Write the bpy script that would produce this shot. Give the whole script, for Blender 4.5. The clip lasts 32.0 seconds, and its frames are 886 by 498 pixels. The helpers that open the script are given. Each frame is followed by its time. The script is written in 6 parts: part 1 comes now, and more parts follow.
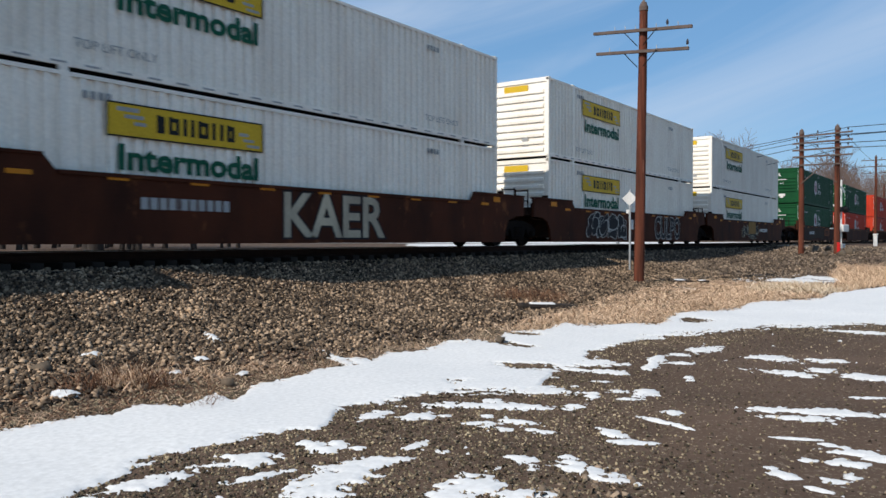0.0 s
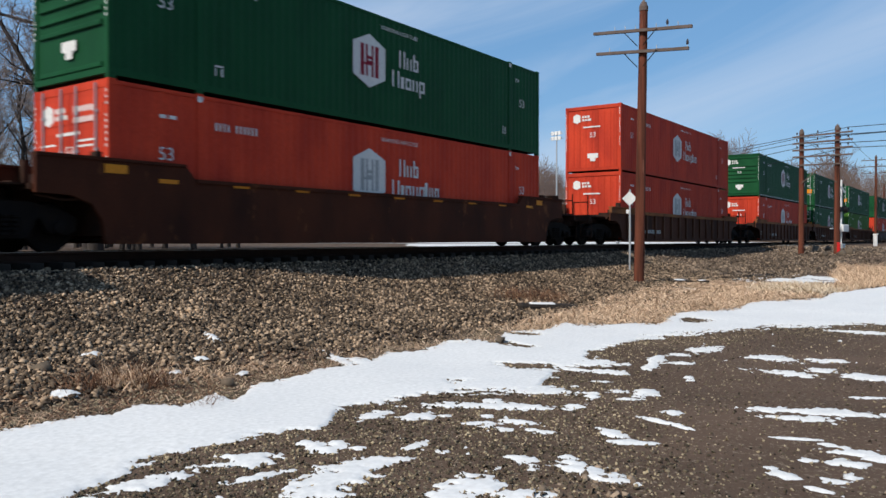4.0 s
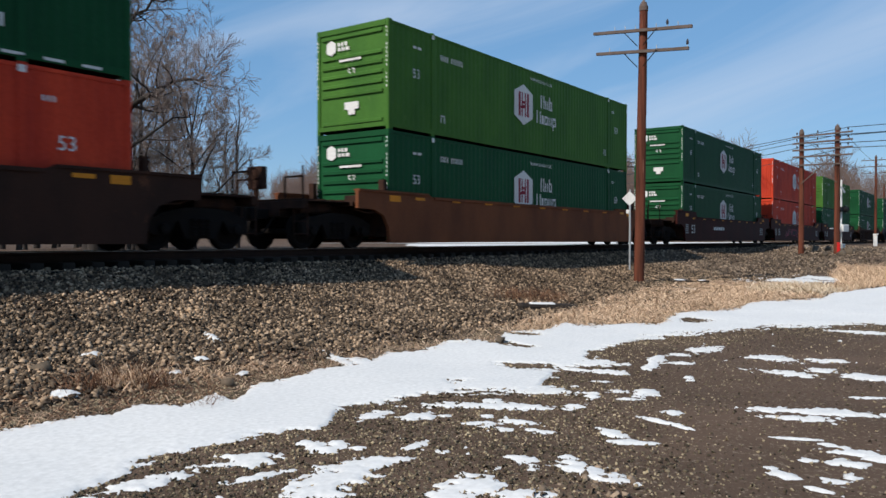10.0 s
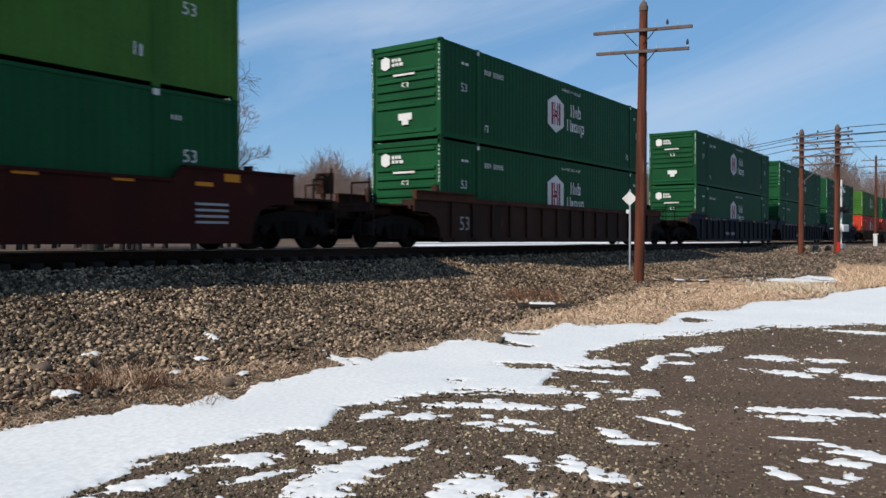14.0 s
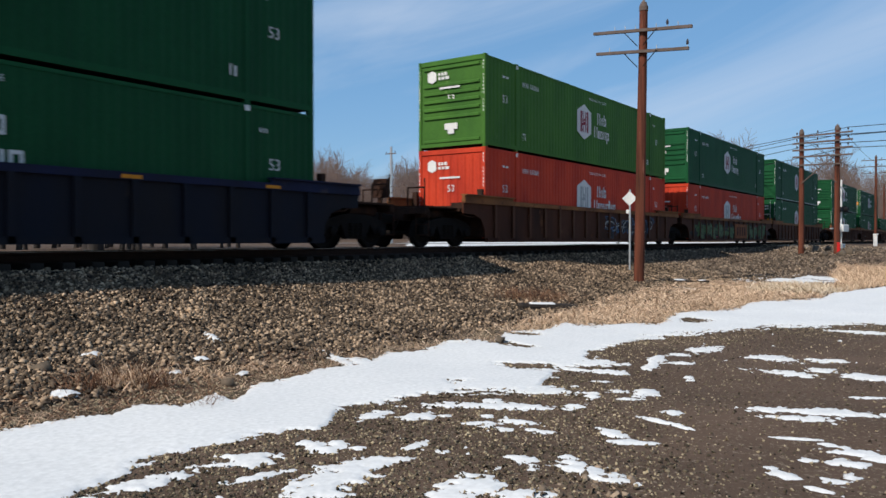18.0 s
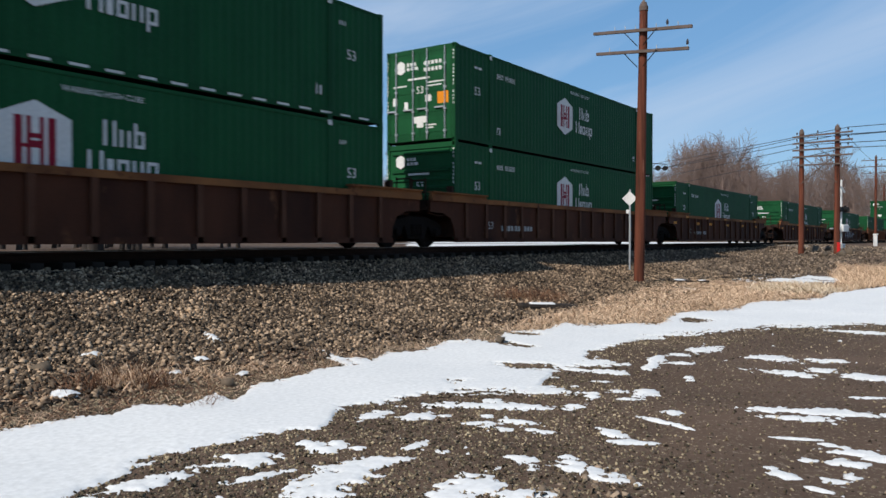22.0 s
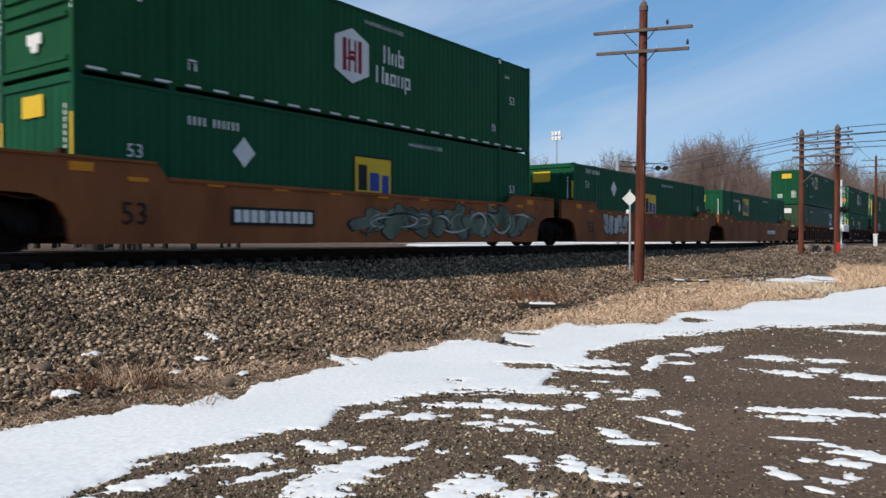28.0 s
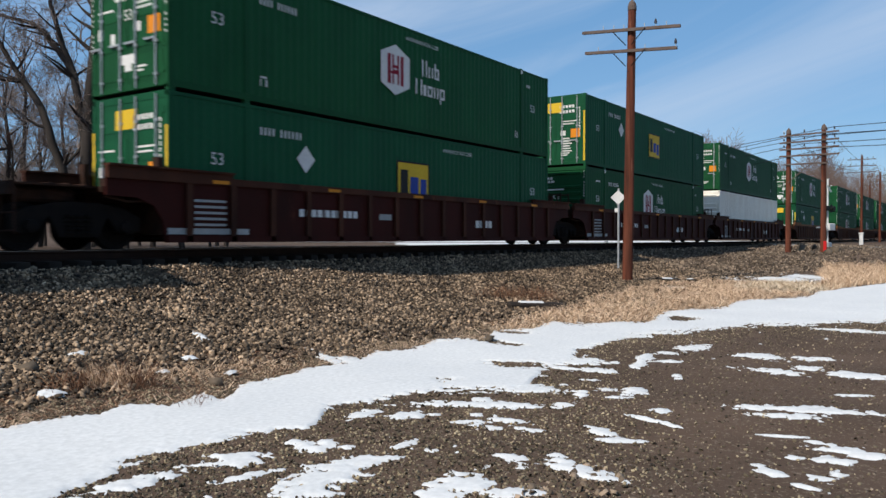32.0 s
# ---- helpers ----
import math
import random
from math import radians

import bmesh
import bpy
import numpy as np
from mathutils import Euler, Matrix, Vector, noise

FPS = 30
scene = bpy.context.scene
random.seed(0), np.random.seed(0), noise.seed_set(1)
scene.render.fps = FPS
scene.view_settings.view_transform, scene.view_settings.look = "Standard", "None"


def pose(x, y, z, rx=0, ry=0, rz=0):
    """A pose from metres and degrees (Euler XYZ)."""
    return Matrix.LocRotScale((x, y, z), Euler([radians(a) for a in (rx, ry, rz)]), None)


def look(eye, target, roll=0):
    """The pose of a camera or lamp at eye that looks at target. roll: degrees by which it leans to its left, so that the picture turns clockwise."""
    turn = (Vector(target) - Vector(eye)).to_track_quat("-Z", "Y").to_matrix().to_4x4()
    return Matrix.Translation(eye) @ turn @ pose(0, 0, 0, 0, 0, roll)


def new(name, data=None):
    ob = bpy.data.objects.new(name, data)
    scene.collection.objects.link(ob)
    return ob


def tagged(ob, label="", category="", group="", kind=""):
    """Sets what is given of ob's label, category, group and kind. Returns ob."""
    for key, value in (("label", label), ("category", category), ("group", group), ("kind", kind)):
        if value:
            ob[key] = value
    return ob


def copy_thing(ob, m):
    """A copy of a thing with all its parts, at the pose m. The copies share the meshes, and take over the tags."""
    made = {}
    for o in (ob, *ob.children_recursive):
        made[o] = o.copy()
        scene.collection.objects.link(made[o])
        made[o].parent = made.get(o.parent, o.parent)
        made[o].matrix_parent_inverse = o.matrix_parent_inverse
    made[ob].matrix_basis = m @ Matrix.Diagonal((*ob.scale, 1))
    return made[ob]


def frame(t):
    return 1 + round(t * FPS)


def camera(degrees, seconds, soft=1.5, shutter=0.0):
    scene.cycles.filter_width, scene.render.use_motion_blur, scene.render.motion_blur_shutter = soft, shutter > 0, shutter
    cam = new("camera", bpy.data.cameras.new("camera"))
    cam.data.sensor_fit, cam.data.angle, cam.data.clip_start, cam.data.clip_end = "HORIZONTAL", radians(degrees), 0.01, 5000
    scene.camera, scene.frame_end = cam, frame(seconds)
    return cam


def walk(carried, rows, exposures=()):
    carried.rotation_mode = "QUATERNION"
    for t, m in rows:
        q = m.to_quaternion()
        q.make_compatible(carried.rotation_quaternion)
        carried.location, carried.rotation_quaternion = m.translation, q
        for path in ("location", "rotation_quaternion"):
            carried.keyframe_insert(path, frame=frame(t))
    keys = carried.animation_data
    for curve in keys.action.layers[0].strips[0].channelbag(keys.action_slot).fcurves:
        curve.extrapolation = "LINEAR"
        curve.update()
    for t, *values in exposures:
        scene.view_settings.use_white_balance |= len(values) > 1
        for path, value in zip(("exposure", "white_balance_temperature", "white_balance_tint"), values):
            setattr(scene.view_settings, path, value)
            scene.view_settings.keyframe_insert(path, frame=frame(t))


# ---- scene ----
# The camera stands on the verge beside a double-stack freight train; track runs along x.
EYE = (0.0, 0.0, 1.5)
YAW, PITCH, ROLL = 35.364, -0.689, 0.0
cam = camera(59.178, 32.0, soft=1.5, shutter=0.12)


def cam_pose(turn=0.0, tilt=0.0):
    a, b = radians(YAW + turn), radians(PITCH + tilt)
    way = Vector((math.cos(a) * math.cos(b), math.sin(a) * math.cos(b), math.sin(b)))
    return look(EYE, Vector(EYE) + way, ROLL)


walk(cam, [(0.0, cam_pose()), (31.0, cam_pose()), (31.6, cam_pose()), (31.8, cam_pose(-0.55, -0.05)), (32.0, cam_pose(-0.8, -0.09))])

# ---- light ----
SUN_TO = Vector((-1.05, 0.22, 1.0)).normalized()
sun = new("sun", bpy.data.lights.new("sun", "SUN"))
sun.data.energy, sun.data.angle, sun.data.color = 4.9, radians(0.53), (1.0, 0.95, 0.87)
sun.matrix_world = look((0, 0, 60), Vector((0, 0, 60)) - SUN_TO)
world = bpy.data.worlds.new("world")
scene.world = world
world.use_nodes = True
wn, wl = world.node_tree.nodes, world.node_tree.links
wn.clear()
w_out, w_bg, w_sky = wn.new("ShaderNodeOutputWorld"), wn.new("ShaderNodeBackground"), wn.new("ShaderNodeTexSky")
w_sky.sky_type, w_sky.sun_disc = "NISHITA", False
w_sky.sun_elevation = math.asin(SUN_TO.z)
w_sky.sun_rotation = math.atan2(SUN_TO.x, SUN_TO.y)
w_sky.air_density, w_sky.dust_density, w_sky.ozone_density = 1.0, 0.2, 3.0
w_tc, w_noise, w_ramp, w_mix, w_base = (wn.new("ShaderNodeTexCoord"), wn.new("ShaderNodeTexNoise"), wn.new("ShaderNodeValToRGB"),
                                        wn.new("ShaderNodeMix"), wn.new("ShaderNodeMix"))
w_turn, w_tilt, w_stretch = wn.new("ShaderNodeMapping"), wn.new("ShaderNodeMapping"), wn.new("ShaderNodeMapping")
w_turn.inputs["Rotation"].default_value = (0.0, 0.0, radians(-35))
w_tilt.inputs["Rotation"].default_value = (radians(19), 0.0, 0.0)
w_stretch.inputs["Scale"].default_value = (1.0, 1.3, 6.0)
w_noise.inputs["Scale"].default_value, w_noise.inputs["Detail"].default_value = 1.5, 6.0
w_noise.inputs["Roughness"].default_value, w_noise.inputs["Distortion"].default_value = 0.55, 0.6
w_ramp.color_ramp.elements[0].position, w_ramp.color_ramp.elements[1].position = 0.41, 0.78
w_ramp.color_ramp.elements[1].color = (0.64, 0.64, 0.64, 1)
w_base.data_type = w_mix.data_type = "RGBA"
w_base.inputs["Factor"].default_value = 0.5
w_base.inputs["B"].default_value = (1.6, 4.2, 7.9, 1)
w_mix.inputs["B"].default_value = (5.9, 6.85, 8.4, 1)
w_bg.inputs["Strength"].default_value = 0.1
wl.new(w_tc.outputs["Generated"], w_turn.inputs["Vector"])
wl.new(w_turn.outputs["Vector"], w_tilt.inputs["Vector"])
wl.new(w_tilt.outputs["Vector"], w_stretch.inputs["Vector"])
wl.new(w_stretch.outputs["Vector"], w_noise.inputs["Vector"])
wl.new(w_noise.outputs["Fac"], w_ramp.inputs["Fac"])
wl.new(w_ramp.outputs["Color"], w_mix.inputs["Factor"])
wl.new(w_sky.outputs["Color"], w_base.inputs["A"])
wl.new(w_base.outputs["Result"], w_mix.inputs["A"])
wl.new(w_mix.outputs["Result"], w_bg.inputs["Color"])
wl.new(w_bg.outputs["Background"], w_out.inputs["Surface"])
scene.view_settings.exposure = 0.0


# ---- materials ----
def shade(name, color, rough=0.6, metal=0.0, other=None, scale=3.0, stretch=(1, 1, 1), amount=0.5, grain=40.0, bump=0.15, depth=0.01,
          spots=None, spot_scale=6.0, spot_at=0.62, vary=0.0, gloss=0.1):
    """A surface: base colour mixed with a second one by coarse noise, fine grain, optional spots (rust, dirt), relief."""
    m = bpy.data.materials.new(name)
    m.use_nodes = True
    n, l = m.node_tree.nodes, m.node_tree.links
    b = n["Principled BSDF"]
    b.inputs["Roughness"].default_value, b.inputs["Metallic"].default_value = rough, metal
    b.inputs["Specular IOR Level"].default_value = gloss
    tc, mp = n.new("ShaderNodeTexCoord"), n.new("ShaderNodeMapping")
    mp.inputs["Scale"].default_value = stretch
    l.new(tc.outputs["Object"], mp.inputs["Vector"])
    big, fine = n.new("ShaderNodeTexNoise"), n.new("ShaderNodeTexNoise")
    big.inputs["Scale"].default_value, big.inputs["Detail"].default_value = scale, 5.0
    fine.inputs["Scale"].default_value, fine.inputs["Detail"].default_value = grain, 3.0
    l.new(mp.outputs["Vector"], big.inputs["Vector"])
    l.new(tc.outputs["Object"], fine.inputs["Vector"])
    ramp = n.new("ShaderNodeMapRange")
    ramp.inputs["From Min"].default_value, ramp.inputs["From Max"].default_value = 0.35, 0.7
    ramp.inputs["To Max"].default_value = amount
    l.new(big.outputs["Fac"], ramp.inputs["Value"])
    mix = n.new("ShaderNodeMix")
    mix.data_type = "RGBA"
    other = other or tuple(c * 0.6 for c in color)
    mix.inputs["A"].default_value, mix.inputs["B"].default_value = (*color, 1), (*other, 1)
    l.new(ramp.outputs["Result"], mix.inputs["Factor"])
    last = mix.outputs["Result"]
    if spots:
        sn, sr, sm = n.new("ShaderNodeTexNoise"), n.new("ShaderNodeMapRange"), n.new("ShaderNodeMix")
        sn.inputs["Scale"].default_value, sn.inputs["Detail"].default_value, sn.inputs["Roughness"].default_value = spot_scale, 8.0, 0.65
        l.new(mp.outputs["Vector"], sn.inputs["Vector"])
        sr.inputs["From Min"].default_value, sr.inputs["From Max"].default_value = spot_at, spot_at + 0.08
        l.new(sn.outputs["Fac"], sr.inputs["Value"])
        sm.data_type = "RGBA"
        sm.inputs["B"].default_value = (*spots, 1)
        l.new(sr.outputs["Result"], sm.inputs["Factor"])
        l.new(last, sm.inputs["A"])
        last = sm.outputs["Result"]
    hv = n.new("ShaderNodeHueSaturation")
    gr = n.new("ShaderNodeMapRange")
    gr.inputs["To Min"].default_value, gr.inputs["To Max"].default_value = 0.78, 1.22
    l.new(fine.outputs["Fac"], gr.inputs["Value"])
    value = gr.outputs["Result"]
    if vary:
        oi, vr, mu = n.new("ShaderNodeObjectInfo"), n.new("ShaderNodeMapRange"), n.new("ShaderNodeMath")
        vr.inputs["To Min"].default_value, vr.inputs["To Max"].default_value = 1 - vary, 1 + vary
        l.new(oi.outputs["Random"], vr.inputs["Value"])
        mu.operation = "MULTIPLY"
        l.new(value, mu.inputs[0])
        l.new(vr.outputs["Result"], mu.inputs[1])
        value = mu.outputs["Value"]
    l.new(value, hv.inputs["Value"])
    l.new(last, hv.inputs["Color"])
    l.new(hv.outputs["Color"], b.inputs["Base Color"])
    if bump:
        bp = n.new("ShaderNodeBump")
        bp.inputs["Strength"].default_value, bp.inputs["Distance"].default_value = bump, depth
        l.new(fine.outputs["Fac"], bp.inputs["Height"])
        l.new(bp.outputs["Normal"], b.inputs["Normal"])
    return m


def paint(name, color, other=None, rough=0.55, spots=None, amount=0.5, spot_at=0.66, vary=0.0):
    return shade(name, color, rough, 0.0, other, 1.3, (1, 1, 0.35), amount, 18.0, 0.05, 0.004, spots, 2.2, spot_at, vary, .08)


def islands(name, dark, light, rough=0.9, grain=30.0, bump=0.3, mottle=0.0):
    """Loose pieces joined in one mesh, each with a tone of its own."""
    m = bpy.data.materials.new(name)
    m.use_nodes = True
    n, l = m.node_tree.nodes, m.node_tree.links
    b = n["Principled BSDF"]
    b.inputs["Roughness"].default_value, b.inputs["Specular IOR Level"].default_value = rough, 0.2
    geo, ramp = n.new("ShaderNodeNewGeometry"), n.new("ShaderNodeValToRGB")
    ramp.color_ramp.elements[0].color, ramp.color_ramp.elements[1].color = (*dark, 1), (*light, 1)
    e = ramp.color_ramp.elements.new(0.6)
    e.color = (*[(a * 0.72 + c * 0.28) for a, c in zip(dark, light)], 1)
    l.new(geo.outputs["Random Per Island"], ramp.inputs["Fac"])
    nz, hv, mr = n.new("ShaderNodeTexNoise"), n.new("ShaderNodeHueSaturation"), n.new("ShaderNodeMapRange")
    tc = n.new("ShaderNodeTexCoord")
    l.new(tc.outputs["Object"], nz.inputs["Vector"])
    nz.inputs["Scale"].default_value, nz.inputs["Detail"].default_value = grain, 3.0
    mr.inputs["To Min"].default_value, mr.inputs["To Max"].default_value = 0.7, 1.3
    l.new(nz.outputs["Fac"], mr.inputs["Value"])
    value = mr.outputs["Result"]
    if mottle:
        big, rng, mul = n.new("ShaderNodeTexNoise"), n.new("ShaderNodeMapRange"), n.new("ShaderNodeMath")
        big.inputs["Scale"].default_value, big.inputs["Detail"].default_value = .9, 4.0
        l.new(tc.outputs["Object"], big.inputs["Vector"])
        rng.inputs["From Min"].default_value, rng.inputs["From Max"].default_value = .35, .65
        rng.inputs["To Min"].default_value, rng.inputs["To Max"].default_value = 1 - mottle, 1 + mottle
        mul.operation = "MULTIPLY"
        l.new(big.outputs["Fac"], rng.inputs["Value"])
        l.new(value, mul.inputs[0])
        l.new(rng.outputs["Result"], mul.inputs[1])
        value = mul.outputs["Value"]
    l.new(value, hv.inputs["Value"])
    l.new(ramp.outputs["Color"], hv.inputs["Color"])
    l.new(hv.outputs["Color"], b.inputs["Base Color"])
    bp = n.new("ShaderNodeBump")
    bp.inputs["Strength"].default_value, bp.inputs["Distance"].default_value = bump, 0.01
    l.new(nz.outputs["Fac"], bp.inputs["Height"])
    l.new(bp.outputs["Normal"], b.inputs["Normal"])
    return m


M = {}
M["green"] = paint("green_paint", (0.0092, 0.067, 0.0235), (0.0066, 0.048, 0.0175), 0.55, (0.025, 0.09, 0.04), 0.7, 0.7, 0.14)
M["lime"] = paint("faded_green_paint", (0.056, 0.14, 0.024), (0.036, 0.1, 0.02), 0.6, (0.12, 0.2, 0.06), 0.8, 0.66, 0.1)
M["orange"] = paint("orange_red_paint", (0.5, 0.05, 0.021), (0.3, 0.026, 0.015), 0.6, (0.2, 0.03, 0.018), 0.8, 0.68, 0.1)
M["white"] = paint("white_paint", (0.86, 0.805, 0.71), (0.72, 0.64, 0.54), 0.6, (0.4, 0.26, 0.15), 0.6, 0.71, 0.05)
M["emp"] = paint("emp_green_paint", (0.0082, 0.069, 0.029), (0.0062, 0.05, 0.022), 0.55, (0.028, 0.11, 0.05), 0.7, 0.7, 0.08)
M["grey_green"] = paint("grey_green_paint", (0.034, 0.066, 0.034), (0.025, 0.048, 0.026), 0.6, (0.1, 0.1, 0.07), 0.6, 0.68)
M["rib_light"] = paint("pale_grey_green_paint", (0.16, 0.18, 0.15), (0.11, 0.13, 0.1), 0.6)
M["spray_white"] = paint("white_spray_paint", (0.46, 0.45, 0.42), (0.28, 0.27, 0.26), 0.7, None, 0.8)
M["spray_blue"] = paint("blue_spray_paint", (0.08, 0.14, 0.24), (0.04, 0.06, 0.12), 0.7)
M["spray_teal"] = paint("grey_green_spray_paint", (0.15, 0.175, 0.13), (0.06, 0.072, 0.055), 0.7, None, 1.0)
M["spray_green"] = paint("pale_green_spray_paint", (0.115, 0.16, 0.085), (0.05, 0.09, 0.03), 0.7, None, 1.0)
M["spray_dark"] = paint("black_spray_paint", (0.025, 0.025, 0.028), (0.045, 0.03, 0.028), 0.7)
M["spray_cream"] = paint("cream_spray_paint", (0.5, 0.44, 0.32), (0.26, 0.22, 0.17), 0.7, None, 0.9)
M["spray_brown"] = paint("brown_spray_paint", (0.06, 0.032, 0.018), (0.035, 0.02, 0.013), 0.7, None, 0.9)
M["spray_pink"] = paint("pink_spray_paint", (0.35, 0.06, 0.1), (0.2, 0.03, 0.05), 0.7)
M["spray_tan"] = paint("tan_board_paint", (0.3, 0.17, 0.055), (0.22, 0.115, 0.04), 0.7)
M["mark_white"] = paint("white_marking", (0.64, 0.62, 0.59), (0.5, 0.48, 0.45), 0.6)
M["mark_red"] = paint("red_marking", (0.24, 0.015, 0.03), None, 0.5)
M["mark_yellow"] = paint("yellow_marking", (0.62, 0.4, 0.03), (0.5, 0.32, 0.03), 0.5)
M["mark_red_bright"] = paint("bright_red_paint", (0.5, 0.02, 0.02), None, 0.5)
M["mark_blue"] = paint("blue_marking", (0.03, 0.06, 0.28), None, 0.5)
M["mark_green"] = paint("green_lettering", (0.01, 0.09, 0.05), None, 0.5)
M["mark_black"] = paint("black_marking", (0.02, 0.02, 0.02), None, 0.5)
M["mark_amber"] = paint("worn_amber_reflector", (0.6, 0.22, 0.02), (0.42, 0.14, 0.02), 0.5)
M["mark_orange"] = paint("orange_reflector", (0.7, 0.24, 0.02), None, 0.4)
M["mark_grey"] = paint("grey_marking", (0.35, 0.35, 0.34), None, 0.6)
M["rust"] = shade("rusty_brown_paint", (0.07, 0.02, 0.009), 0.75, 0, (0.028, 0.01, 0.006), 1.1, (1, 1, .5), .9, 25, .1, .006, (0.14, 0.05, 0.018), 2.6, .6)
# oxide base is set darker to carry the shade of the cars' unlit side
M["oxide"] = shade("shade_darkened_red_oxide_paint", (0.04, 0.007, 0.005), 0.7, 0, (0.022, 0.006, 0.004), 1.1, (1, 1, .5), .8, 25, .1, .006, (0.07, 0.018, 0.01), 2.6, .64)
M["tan"] = shade("orange_brown_paint", (0.25, 0.085, 0.031), 0.75, 0, (0.15, 0.05, 0.022), 1.1, (1, 1, .5), .9, 25, .1, .006, (0.12, 0.045, 0.022), 2.6, .64)
M["old_tan"] = shade("faded_orange_brown_paint", (0.17, 0.058, 0.025), 0.75, 0, (0.1, 0.036, 0.018), 1.1, (1, 1, .5), .9, 25, .1, .006, (0.08, 0.032, 0.018), 2.6, .62)
M["chord"] = shade("orange_brown_chord_paint", (0.23, 0.095, 0.034), 0.75, 0, (0.11, 0.042, 0.019), 0.9, (1, 1, 1), 1.0, 25, .1, .006, (0.06, 0.02, 0.012), 3.0, .58)
M["rib_worn"] = shade("worn_brown_rib_paint", (0.1, 0.042, 0.024), 0.75, 0, (0.055, 0.022, 0.013), 1.6, (1, 1, .5), .9, 25, .1, .006, (0.26, 0.14, 0.08), 3.0, .64)
M["ribbed"] = shade("brown_paint", (0.072, 0.026, 0.014), 0.75, 0, (0.03, 0.012, 0.008), 1.0, (1, 1, .5), 1.0, 25, .1, .006, (0.14, 0.058, 0.026), 2.4, .62)
M["dark_brown"] = shade("dark_brown_paint", (0.045, 0.02, 0.013), 0.75, 0, (0.022, 0.012, 0.009), 1.1, (1, 1, .5), .9, 25, .1, .006, (0.1, 0.04, 0.02), 2.6, .64)
M["blue_dark"] = shade("grimy_blue_black_paint", (0.009, 0.01, 0.017), 0.7, 0, (0.014, 0.012, 0.013), 1.1, (1, 1, .5), .9, 25, .1, .006, (0.035, 0.026, 0.022), 2.6, .64)
M["blue"] = shade("dark_blue_paint", (0.013, 0.016, 0.042), 0.7, 0, (0.012, 0.012, 0.02), 1.1, (1, 1, .5), .9, 25, .1, .006, (0.05, 0.04, 0.04), 2.6, .64)
M["grime"] = shade("grimy_brown_steel", (0.022, 0.012, 0.009), 0.8, 0.0, (0.06, 0.026, 0.015), 3, (1, 1, 1), .7, 30, .2, .01)
M["iron"] = shade("grimy_black_iron", (0.008, 0.0065, 0.006), 0.9, 0.0, (0.014, 0.01, 0.008), 4, (1, 1, 1), .7, 40, .25, .01)
M["steel"] = shade("worn_rail_steel", (0.35, 0.33, 0.31), 0.35, 0.9, (0.2, 0.15, 0.12), 6, (1, 1, 1), .5, 60, .1, .002)
M["rail_rust"] = shade("rusty_rail_side", (0.03, 0.016, 0.011), 0.9, 0.0, (0.018, 0.011, 0.009), 5, (1, 1, 1), .7, 50, .2, .004)
M["tie"] = shade("creosoted_tie_wood", (0.022, 0.017, 0.014), 0.9, 0, (0.05, 0.041, 0.034), 3, (1, .3, 1), .6, 50, .4, .01)
M["pole"] = shade("weathered_red_brown_pole", (0.15, 0.048, 0.028), 0.85, 0, (0.045, 0.018, 0.012), 3, (2.5, 2.5, .14), 1.0, 60, .6, .02, (0.3, 0.13, 0.085), 4, .63)
M["arm"] = shade("grey_brown_crossarm_wood", (0.13, 0.095, 0.08), 0.9, 0, (0.08, 0.06, 0.05), 6, (1, 1, 1), .7, 60, .4, .008)
M["galv"] = shade("galvanised_metal", (0.4, 0.41, 0.42), 0.5, 0.6, (0.3, 0.31, 0.32), 8, (1, 1, 1), .5, 80, .1, .002)
M["glassy"] = shade("dark_glazed_insulator", (0.05, 0.045, 0.05), 0.15, 0.0)
M["wire"] = shade("dark_wire", (0.03, 0.03, 0.033), 0.6, 0.3)
M["bark"] = shade("grey_brown_bark", (0.05, 0.041, 0.036), 0.95, 0, (0.026, 0.022, 0.019), 2, (1, 1, .25), .9, 14, .6, .04)
M["twig"] = shade("grey_brown_twigs", (0.23, 0.178, 0.152), 0.95, 0, (0.145, 0.112, 0.096), 0.3, (1, 1, 1), .8, 6, .0, .02)
M["far_twig"] = shade("far_twigs", (0.21, 0.15, 0.125), 0.95, 0, (0.15, 0.105, 0.09), 0.05, (1, 1, 1), .8, 1, .0, .02)
M["soil"] = shade("gravelly_brown_soil", (0.104, 0.068, 0.048), 0.95, 0, (0.065, 0.043, 0.03), 0.7, (1, 1, 1), .9, 70, .5, .02, (0.19, 0.145, 0.105), 26.0, .56)
M["snow"] = shade("settled_snow", (0.615, 0.603, 0.585), 0.8, 0, (0.56, 0.555, 0.545), 1.5, (1, 1, 1), .6, 22, .2, .012)
M["asphalt"] = shade("dusty_grey_asphalt", (0.26, 0.245, 0.23), 0.9, 0, (0.19, 0.178, 0.165), 0.8, (1, 1, 1), .7, 60, .3, .005)
M["stone"] = islands("ballast_stone", (0.009, 0.0065, 0.005), (0.45, 0.315, 0.205), mottle=.32)
M["pebble"] = islands("gravel_pebble", (0.035, 0.026, 0.019), (0.38, 0.29, 0.205), mottle=.3)
M["pale_stone"] = islands("pale_ballast_stone", (0.05, 0.036, 0.026), (0.34, 0.25, 0.175), mottle=.3)
M["olive_stone"] = islands("olive_gravel", (0.03, 0.022, 0.015), (0.38, 0.3, 0.19), mottle=.35)
M["pale_straw"] = islands("bleached_dead_grass", (0.5, 0.38, 0.25), (0.8, 0.66, 0.5), 0.8, 4.0, 0.0)
M["straw"] = islands("dead_grass", (0.42, 0.27, 0.165), (0.86, 0.63, 0.43), 0.8, 4.0, 0.0)
